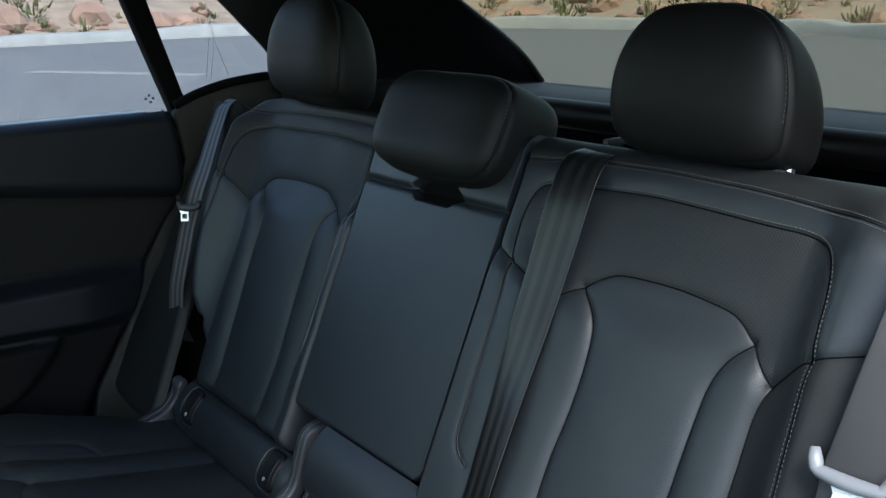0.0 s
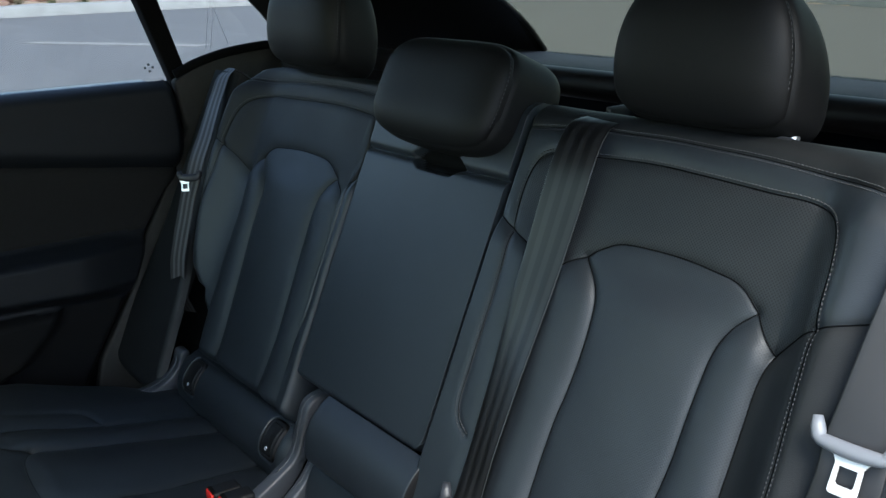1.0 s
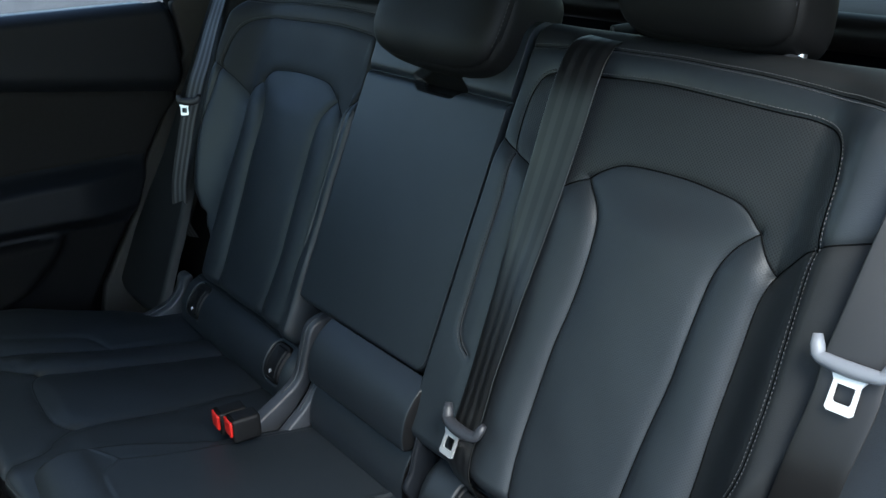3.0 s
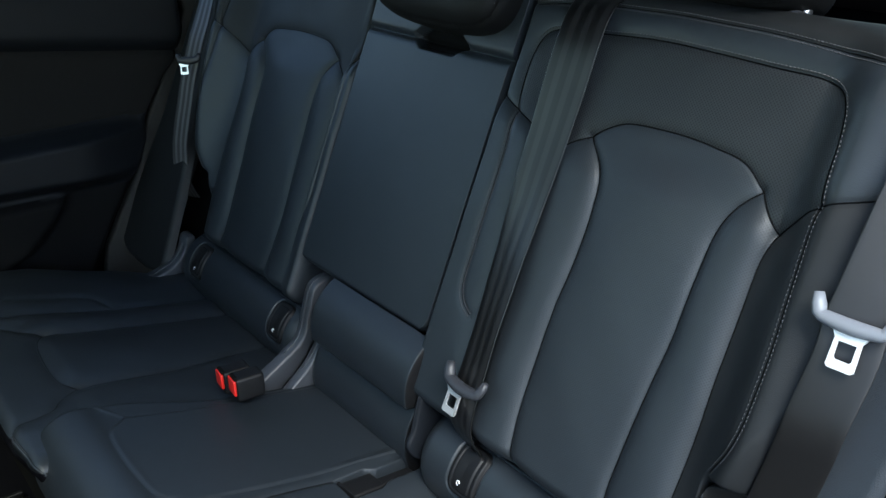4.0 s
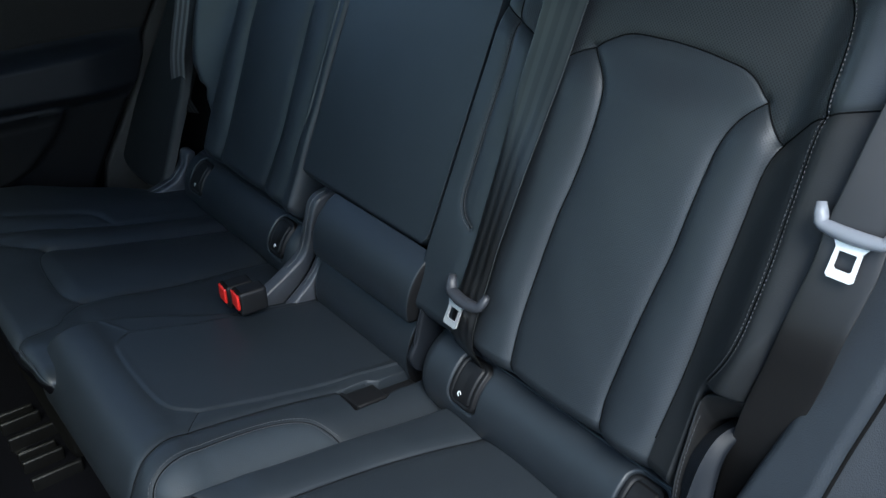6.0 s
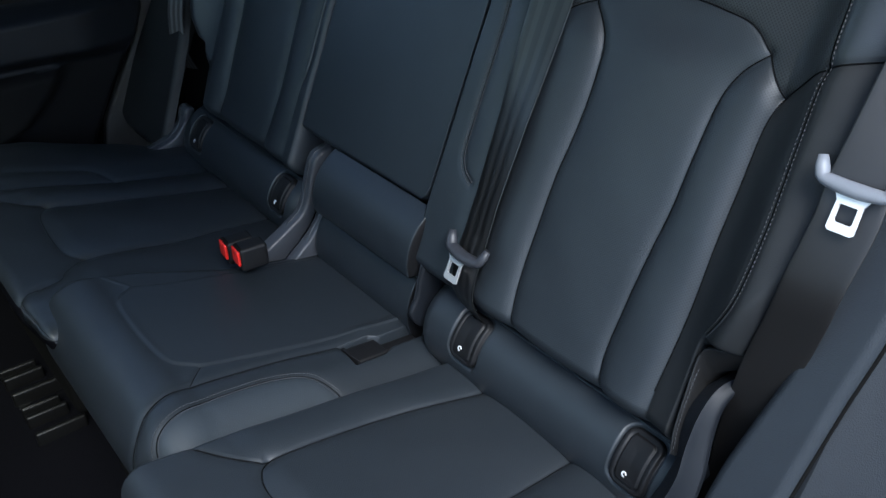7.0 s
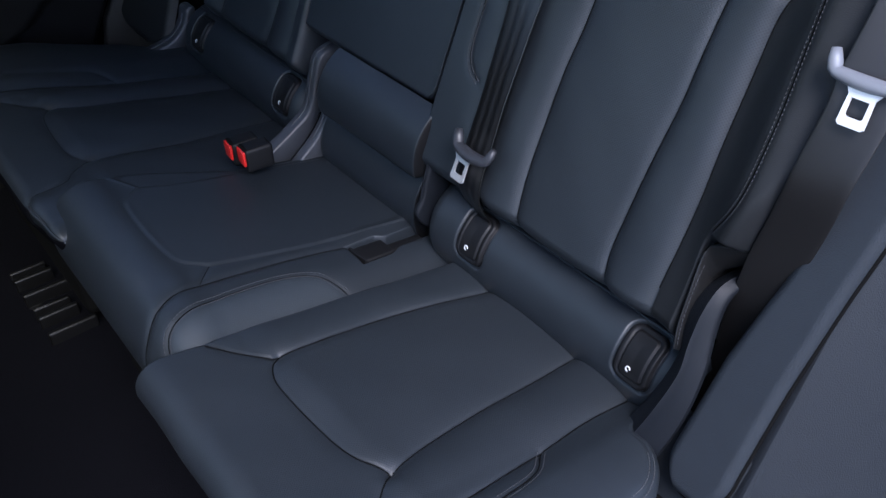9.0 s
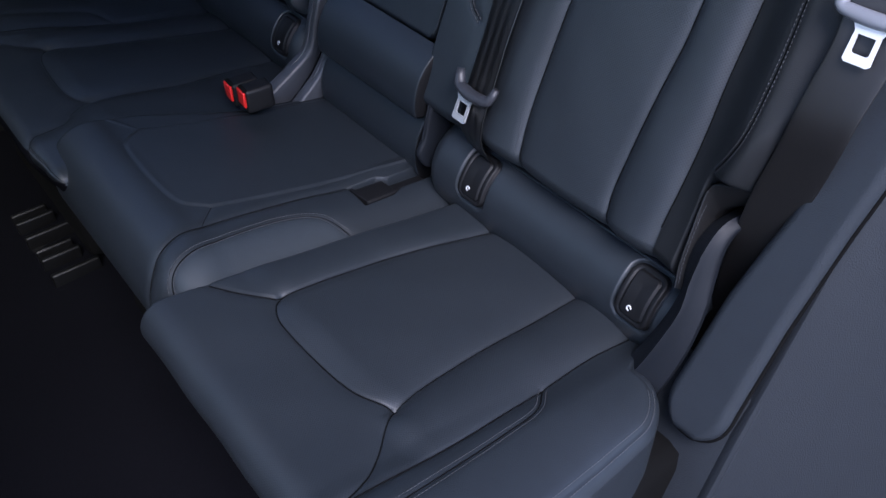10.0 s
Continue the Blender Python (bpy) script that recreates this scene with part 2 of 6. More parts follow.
class Pad:
    """Upholstery: a sheet over a Path, padded by a height field and split into panels."""

    def __init__(self, path, xs, ss, height, sideways=None):
        self.path, self.height, self.sideways = path, height, sideways
        self.xs, self.ss = xs, ss
        X, S = np.meshgrid(xs, ss)
        self.X, self.S = X, S
        self.H = height(X, S)
        self.V = self.place(X, S, self.H)
        du = np.gradient(self.V, axis=1)
        dv = np.gradient(self.V, axis=0)
        n = np.cross(du, dv)
        n /= np.linalg.norm(n, axis=-1, keepdims=True) + 1e-12
        mid = self.path.at(X, S, self.H + 0.01) - self.path.at(X, S, self.H)
        self.flip = np.sign((n * mid).sum(-1).mean())
        self.N = n * self.flip

    def place(self, x, s, h):
        if self.sideways:
            x = x + self.sideways(x, s)
        return self.path.at(x, s, h)

    def panel(self, name, mask, material, parent, label=""):
        """mask over the cells (rows - 1, columns - 1)."""
        r, c = np.nonzero(mask)
        if not len(r):
            return None
        w = len(self.xs)
        quads = np.stack([r * w + c, r * w + c + 1, (r + 1) * w + c + 1, (r + 1) * w + c], 1)
        if self.flip < 0:
            quads = quads[:, ::-1]
        used, inv = np.unique(quads, return_inverse=True)
        V = self.V.reshape(-1, 3)[used]
        N = self.N.reshape(-1, 3)[used]
        me = bpy.data.meshes.new(name)
        me.from_pydata(V.tolist(), [], inv.reshape(-1, 4).tolist())
        uv = me.uv_layers.new(name="UVMap")
        xy = np.stack([self.X.ravel()[used], self.S.ravel()[used]], 1)
        li = np.empty(len(me.loops), dtype=np.int32)
        me.loops.foreach_get("vertex_index", li)
        uv.data.foreach_set("uv", xy[li].astype(np.float32).ravel())
        ob = finish(name, me, material, parent, label)
        me.normals_split_custom_set_from_vertices(N.tolist())
        return ob

    def cells(self):
        return (self.X[:-1, :-1] + self.X[1:, 1:]) / 2, (self.S[:-1, :-1] + self.S[1:, 1:]) / 2

    def on(self, x, s, lift=0.0):
        x, s = np.atleast_1d(x).astype(float), np.atleast_1d(s).astype(float)
        return self.place(x, s, self.height(x, s) + lift)

    def stitches(self, name, line, parent, side=0.0, pitch=0.0042, length=0.0030, r=0.00055, lift=0.0004, material=None):
        """A row of sewn stitches beside a line of (x, s)."""
        q = smooth_line(line, pitch)
        d = np.gradient(q, axis=0)
        d /= np.linalg.norm(d, axis=1, keepdims=True) + 1e-12
        nrm = np.stack([-d[:, 1], d[:, 0]], 1)
        q = q + nrm * side
        a, b = q - d * length / 2, q + d * length / 2
        A, B = self.on(a[:, 0], a[:, 1], lift), self.on(b[:, 0], b[:, 1], lift)
        C = self.on(q[:, 0], q[:, 1], lift + 0.004)
        up = C - (A + B) / 2
        up /= np.linalg.norm(up, axis=1, keepdims=True)
        ax = B - A
        ax /= np.linalg.norm(ax, axis=1, keepdims=True) + 1e-12
        sd = np.cross(ax, up)
        verts, faces = [], []
        for i in range(len(q)):
            k = len(verts)
            m = (A[i] + B[i]) / 2 + up[i] * r * 0.7
            for e, f in ((A[i], 0.6), (m, 1.0), (B[i], 0.6)):
                for su, sv in ((1, 0), (0, 1), (-1, 0), (0, -1)):
                    verts.append(e + sd[i] * r * f * su + up[i] * r * f * sv)
            for g in (0, 4):
                for j in range(4):
                    faces.append((k + g + j, k + g + (j + 1) % 4, k + g + 4 + (j + 1) % 4, k + g + 4 + j))
            faces.append((k + 3, k + 2, k + 1, k))
            faces.append((k + 8, k + 9, k + 10, k + 11))
        ob = raw(name, verts, faces, material or M_THREAD, parent, "row of pale grey stitches")
        ob["kind"] = "stuff"
        return ob


def add_seam(pad, line, parent=None, r=0.0009, step=0.004, lift=0.0003):
    """A fine dark joint sunk between two sewn panels."""
    q = smooth_line(line, step)
    pts = pad.on(q[:, 0], q[:, 1], lift)
    keep = np.r_[True, np.linalg.norm(np.diff(pts, axis=0), axis=1) > 1e-5]
    return tube("seam", pts[keep], r, M_SEAM, parent, "", 6)


def groove(d, depth, width, pillow=0.0, pw=0.012):
    return -depth / (1 + (d / width) ** 2) - pillow * np.exp(-(d / pw) ** 2)


def edge_roll(d, R, depth):
    """Padding that rounds away within R of an edge; d is the distance inside the edge."""
    t = np.clip(1 - d / R, 0, 1)
    return -depth * (1 - np.sqrt(np.maximum(0, 1 - t ** 2)))


def spaced(a, b, step, fine, band):
    """Even steps from a to b, finer near both ends."""
    return np.unique(np.round(np.r_[np.arange(a, a + band, fine), np.arange(a + band, b - band, step), np.arange(b - band, b, fine), b], 6))


def sweep(center, wide, width, thick, u0=0.0):
    """A flat band along a line of points; wide gives its width direction at each of them."""
    c, wd = np.array(center, float), np.array(wide, float)
    t = np.gradient(c, axis=0)
    t /= np.linalg.norm(t, axis=1, keepdims=True)
    wd = wd - (wd * t).sum(1, keepdims=True) * t
    wd /= np.linalg.norm(wd, axis=1, keepdims=True)
    nn = np.cross(t, wd)
    return c, wd, nn


def band(name, center, wide, width, thick, material, parent, label="", cols=8, rim=0.0012):
    c, wd, nn = sweep(center, wide, width, thick)
    L = np.r_[0, np.cumsum(np.linalg.norm(np.diff(c, axis=0), axis=1))]
    prof = []
    us = [-0.5, -0.493, -0.48] + [-0.5 + i / cols for i in range(1, cols)] + [0.48, 0.493, 0.5]
    for u in us:
        prof.append((u * width, thick / 2 * (1 if abs(u) < 0.485 else 0.8 if abs(u) < 0.498 else 0.2)))
    for u in us[::-1]:
        prof.append((u * width, -thick / 2 * (1 if abs(u) < 0.485 else 0.8 if abs(u) < 0.498 else 0.2)))
    k = len(prof)
    verts, faces, uvs = [], [], []
    for i in range(len(c)):
        for u, v in prof:
            verts.append(c[i] + wd[i] * u + nn[i] * v)
            uvs.append((u, L[i]))
    for i in range(len(c) - 1):
        for j in range(k):
            faces.append((i * k + j, i * k + (j + 1) % k, (i + 1) * k + (j + 1) % k, (i + 1) * k + j))
    faces.append(tuple(range(k)))
    faces.append(tuple(range((len(c) - 1) * k + k - 1, (len(c) - 1) * k - 1, -1)))
    me = bpy.data.meshes.new(name)
    me.from_pydata([tuple(v) for v in verts], [], faces)
    lay = me.uv_layers.new(name="UVMap")
    for lp in me.loops:
        lay.data[lp.index].uv = uvs[lp.vertex_index]
    return finish(name, me, material, parent, label)


def tube(name, pts, r, material, parent=None, label="", n=10, flat=1.0):
    """A round bar along points, with closed ends."""
    q = np.array(pts, float)
    t = np.gradient(q, axis=0)
    t /= np.linalg.norm(t, axis=1, keepdims=True)
    ref = np.array([0.0, 0, 1]) if abs(t[0][2]) < 0.9 else np.array([1.0, 0, 0])
    a = np.cross(t, ref)
    a /= np.linalg.norm(a, axis=1, keepdims=True)
    b = np.cross(t, a)
    rr = np.broadcast_to(np.atleast_1d(r), (len(q),))
    verts, faces = [], []
    for i in range(len(q)):
        for j in range(n):
            w = 2 * math.pi * j / n
            verts.append(q[i] + rr[i] * (math.cos(w) * a[i] + flat * math.sin(w) * b[i]))
    for i in range(len(q) - 1):
        for j in range(n):
            faces.append((i * n + j, i * n + (j + 1) % n, (i + 1) * n + (j + 1) % n, (i + 1) * n + j))
    faces.append(tuple(range(n - 1, -1, -1)))
    faces.append(tuple(range((len(q) - 1) * n, len(q) * n)))
    return raw(name, verts, faces, material, parent, label)


def slab(name, outline, origin, ex, ey, thick, material, parent=None, label="", bevel=0.002, seg=2):
    """A flat outline of (u, v) pairs along ex, ey, made thick along their cross product, with rounded rims."""
    ex, ey = Vector(ex).normalized(), Vector(ey).normalized()
    ez = ex.cross(ey)
    o = Vector(origin)
    bm = bmesh.new()
    f = bm.faces.new([bm.verts.new(o + ex * u + ey * v) for u, v in outline])
    g = bmesh.ops.extrude_face_region(bm, geom=[f])
    for v in g["geom"]:
        if isinstance(v, bmesh.types.BMVert):
            v.co += ez * thick
    bmesh.ops.recalc_face_normals(bm, faces=bm.faces)
    if bevel:
        es = [e for e in bm.edges if len(e.link_faces) == 2 and e.calc_face_angle(0) > 0.6]
        bmesh.ops.bevel(bm, geom=es, offset=bevel, segments=seg, affect="EDGES", profile=0.5)
    return part(name, bm, material, parent, label, smooth=False)


def flank(name, poly, thickness, material, parent=None, label="", along="x", bevel=0.004):
    """An outline of (y, z) pairs, made thick along x from thickness[0] to thickness[1]."""
    bm = bmesh.new()
    f = bm.faces.new([bm.verts.new((thickness[0], y, z)) for y, z in poly])
    g = bmesh.ops.extrude_face_region(bm, geom=[f])
    for v in g["geom"]:
        if isinstance(v, bmesh.types.BMVert):
            v.co.x = thickness[1]
    bmesh.ops.recalc_face_normals(bm, faces=bm.faces)
    if bevel:
        es = [e for e in bm.edges if e.calc_face_angle(0) > 0.6]
        bmesh.ops.bevel(bm, geom=es, offset=bevel, segments=3, affect="EDGES", profile=0.5)
    ob = part(name, bm, material, parent, label)
    sharp_smooth(ob)
    return ob


def sharp_smooth(ob, angle=35):
    me = ob.data
    bm = bmesh.new()
    bm.from_mesh(me)
    for e in bm.edges:
        if len(e.link_faces) == 2 and e.calc_face_angle(0) > radians(angle):
            e.smooth = False
    for f in bm.faces:
        f.smooth = True
    bm.to_mesh(me)
    bm.free()


# ---- plan of the cabin: x across the bench, y to the rear, z up; the child-seat anchors lie on y = z = 0 ----
RECLINE = radians(24.22)
TILT = radians(9.5)
BACK_Y = -0.0451
GROUND_Z = -0.75
UB = Vector((0, math.sin(RECLINE), math.cos(RECLINE)))
NB = Vector((0, -math.cos(RECLINE), math.sin(RECLINE)))


def on_back(x, s, o=0.0):
    """A point of the backrests' plane: s up along it, o out of it."""
    return Vector((x, BACK_Y, 0)) + UB * s + NB * o


def back_path(s0, s1, top=0.06, over=0.12):
    return Path((BACK_Y + s0 * math.sin(RECLINE), s0 * math.cos(RECLINE)), math.pi / 2 - RECLINE,
                [(s1 - s0, 0), (top, -radians(97)), (over, -radians(4))], s0)


def cush_path(rear=0.03, length=0.415, round_r=0.05, drop=0.16, bend=108):
    z0 = -0.003 + (-0.02 - rear) * math.tan(TILT)
    return Path((rear, z0), math.pi - TILT, [(length, 0), (round_r * radians(bend), radians(bend)), (drop, radians(8))], 0.0, left=False)


def cs(pts, side=1):
    """Plan points (x, y) on a cushion as (x, distance from its rear)."""
    return [(side * x, (0.03 - y) / math.cos(TILT)) for x, y in pts]


# ---- car shell ----
def shell():
    floor = raw("floor", *grid_box(-0.86, 0.80, -1.3, 0.05, -0.27, 60, 50), M_CARPET)
    tagged(floor, "black carpeted car floor, slightly uneven", "floor", kind="structure")
    well = part("floor_rear", box((-0.86, 0.05, -0.34), (0.70, 1.15, -0.26), 0.01), M_CARPET)
    tagged(well, "black carpet of the load bay behind the bench", "floor", kind="structure")
    # Unseen roof, added to shade from above; its front edge is set for light.
    roof = part("ceiling", box((-0.74, -0.74, 0.86), (0.66, 0.62, 0.89), 0.01), M_LINER)
    tagged(roof, "unseen dark headliner, added to shade the cabin from above", "ceiling", kind="structure")
    # Added unseen blocks in place of front seats hold back light from ahead.
    for nm, xa, xb, zt in (("front_blocker", -0.86, -0.14, 0.36), ("front_blocker_near", 0.14, 0.70, 0.42), ("front_blocker_low", -0.14, 0.14, 0.25)):
        front = part(nm, box((xa, -0.90, -0.30), (xb, -0.84, zt), 0.02, 3), M_LINER)
        tagged(front, "unseen dark block added ahead of the bench to hold back light", "wall", kind="structure")
    # Unseen windscreen pane, added to tint the light from ahead.
    screen = raw("front_tint_pane", [(-0.86, -0.98, 0.10), (0.70, -0.98, 0.10), (0.66, -0.75, 0.90), (-0.78, -0.75, 0.90)], [(0, 1, 2, 3)], M_SCREENGLASS, smooth=False)
    tagged(screen, "unseen windscreen pane, added to tint light from ahead green", "car window", kind="structure")
    skin = part("roof_skin", box((-0.78, -0.76, 0.893), (0.70, 0.66, 0.91), 0.008), M_GLOSS)
    tagged(skin, "unseen black roof skin over the headliner", "roof", kind="structure")
    sill = part("trim_sill", box((0.70, -1.3, -0.40), (0.80, 0.0, -0.262), 0.02, 3), M_GREYPLASTIC)
    tagged(sill, "dark grey plastic door sill trim", "trim", kind="structure")


def grid_box(x0, x1, y0, y1, z, nx, ny):
    xs, ys = np.linspace(x0, x1, nx), np.linspace(y0, y1, ny)
    verts, faces = [], []
    for y in ys:
        for x in xs:
            verts.append((x, y, z + 0.006 * noise.noise((x * 7, y * 7, 0.3)) + 0.002 * noise.noise((x * 40, y * 40, 2))))
    for j in range(ny - 1):
        for i in range(nx - 1):
            faces.append((j * nx + i, j * nx + i + 1, (j + 1) * nx + i + 1, (j + 1) * nx + i))
    return verts, faces


shell()


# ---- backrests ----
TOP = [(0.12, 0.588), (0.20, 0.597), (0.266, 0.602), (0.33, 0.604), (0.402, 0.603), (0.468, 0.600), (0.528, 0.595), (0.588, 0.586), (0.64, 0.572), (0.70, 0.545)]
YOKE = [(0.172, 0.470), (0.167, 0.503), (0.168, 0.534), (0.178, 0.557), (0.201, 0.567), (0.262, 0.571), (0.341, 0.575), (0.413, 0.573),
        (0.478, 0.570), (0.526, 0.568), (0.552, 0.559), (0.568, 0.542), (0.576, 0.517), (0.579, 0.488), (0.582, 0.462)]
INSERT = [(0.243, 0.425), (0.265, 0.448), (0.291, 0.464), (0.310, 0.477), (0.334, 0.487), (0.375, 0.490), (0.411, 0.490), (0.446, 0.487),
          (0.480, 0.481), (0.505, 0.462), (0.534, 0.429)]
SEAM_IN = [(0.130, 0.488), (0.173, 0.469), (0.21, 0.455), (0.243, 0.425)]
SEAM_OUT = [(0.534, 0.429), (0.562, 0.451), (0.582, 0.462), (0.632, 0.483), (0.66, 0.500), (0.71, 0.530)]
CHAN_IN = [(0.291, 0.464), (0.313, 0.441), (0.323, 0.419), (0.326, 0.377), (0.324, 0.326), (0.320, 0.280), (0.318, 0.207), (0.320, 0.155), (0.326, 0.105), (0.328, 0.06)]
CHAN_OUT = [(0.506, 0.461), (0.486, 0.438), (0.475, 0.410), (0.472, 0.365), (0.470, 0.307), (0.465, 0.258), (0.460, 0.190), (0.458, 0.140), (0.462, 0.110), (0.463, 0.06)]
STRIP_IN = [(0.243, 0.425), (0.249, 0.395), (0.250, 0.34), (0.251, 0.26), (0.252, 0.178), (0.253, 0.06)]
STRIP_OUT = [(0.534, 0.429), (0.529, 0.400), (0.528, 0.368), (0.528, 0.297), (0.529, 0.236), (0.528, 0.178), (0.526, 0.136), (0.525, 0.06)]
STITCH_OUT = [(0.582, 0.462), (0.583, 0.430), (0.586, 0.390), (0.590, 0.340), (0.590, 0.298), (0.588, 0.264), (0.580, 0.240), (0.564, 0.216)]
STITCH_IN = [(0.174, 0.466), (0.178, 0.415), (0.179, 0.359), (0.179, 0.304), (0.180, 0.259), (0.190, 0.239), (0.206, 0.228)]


def puff(t):
    """Cross-section of a stuffed channel, from seam to seam."""
    q = np.maximum(0, 4 * t * (1 - t))
    return 0.88 * q + 0.12 * np.sqrt(q)


def outer_edge(S, side=1):
    if side < 0:
        return np.interp(S, [0.07, 0.13, 0.17, 0.20, 0.24, 0.30, 0.37, 0.45, 0.50, 0.56, 0.60, 0.63, 0.66], [0.530, 0.545, 0.556, 0.578, 0.596, 0.608, 0.618, 0.630, 0.630, 0.620, 0.602, 0.584, 0.562])
    return np.interp(S, [0.07, 0.20, 0.24, 0.30, 0.37, 0.47, 0.60], [0.600, 0.604, 0.622, 0.652, 0.676, 0.704, 0.706])


WARP_X = [0.180, 0.204, 0.222, 0.292, 0.460, 0.530, 0.600, 0.660, 0.712]
WARP_U = [0.138, 0.172, 0.250, 0.322, 0.465, 0.530, 0.582, 0.650, 0.720]


def pattern(side, X):
    """Across the seat in the near seat's units; the far seat has a narrower inner bolster."""
    return X if side > 0 else np.interp(-X, WARP_X, WARP_U)


def pattern_back(side, U):
    return U if side > 0 else -np.interp(U, WARP_U, WARP_X)


def outer_height(side, base):
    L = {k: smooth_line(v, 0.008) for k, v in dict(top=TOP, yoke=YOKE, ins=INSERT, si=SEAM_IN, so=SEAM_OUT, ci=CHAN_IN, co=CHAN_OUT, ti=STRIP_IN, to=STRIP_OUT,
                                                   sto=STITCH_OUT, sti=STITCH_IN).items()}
    col = lambda line, S: np.interp(S, line[::-1, 1], line[::-1, 0])

    def height(X, S):
        U = pattern(side, X)
        h = base + edge_roll(U - 0.138, 0.012 if side > 0 else 0.022, 0.035 if side > 0 else 0.07) + edge_roll(outer_edge(S, side) - U, 0.035, 0.09)
        below = sstep(0.475, 0.42, S)
        # bolsters rise to both sides, the tufted strips bulge between their seams
        h = h + 0.042 * sstep(0.530, 0.598, U) * sstep(0.64, 0.55, S) * (0.45 + 0.55 * sstep(0.12, 0.27, S))
        h = h - (0.060 if side > 0 else 0.052) * (np.maximum(0, U - 0.596) / 0.10) ** 1.5 * sstep(0.15, 0.3, S) * (0.45 + 0.55 * sstep(0.62, 0.50, S))
        h = h + (0.007 if side > 0 else 0.014) * sstep(0.250, 0.20, U) * sstep(0.50, 0.44, S)
        ci, co, ti, to = (col(L[k], S) for k in ("ci", "co", "ti", "to"))
        t = np.clip((U - ti) / (ci - ti + 1e-6), 0, 1)
        h = h + 0.0080 * puff(t) * below * np.clip((ci - ti) / 0.055, 0, 1)
        t = np.clip((U - co) / (to - co + 1e-6), 0, 1)
        h = h + 0.0080 * puff(t) * below * np.clip((to - co) / 0.055, 0, 1)
        t = np.clip((U - ci) / (co - ci + 1e-6), 0, 1)
        h = h + 0.0095 * puff(t) * below * (0.6 + 0.4 * sstep(0.1, 0.3, S))
        for k, d, p, pw in (("yoke", 0.0016, 0.0012, 0.008), ("ins", 0.0019, 0.0016, 0.011), ("si", 0.0019, 0.0016, 0.011), ("so", 0.0019, 0.0016, 0.011),
                            ("ci", 0.0018, 0.0016, 0.008), ("co", 0.0018, 0.0016, 0.008), ("ti", 0.0018, 0.0012, 0.009), ("to", 0.0018, 0.0012, 0.009),
                            ("top", 0.0014, 0.0012, 0.008), ("sto", 0.0013, 0.0012, 0.006), ("sti", 0.0013, 0.0012, 0.006)):
            h = h + groove(dist_to(L[k], U, S), d, 0.0025, p, pw)
        # cut-out round the hinge, rounding at the foot
        c0 = 0.556 if side > 0 else 0.545
        h = h - 0.07 * sstep(0.215, 0.195, S) * sstep(c0, c0 + 0.018, U)
        h = h + edge_roll(S - 0.097, 0.020, 0.034)
        return h + 0.0006 * np.sin(U * 61 + 3 * S) * np.sin(S * 47 + 1)

    return height, L


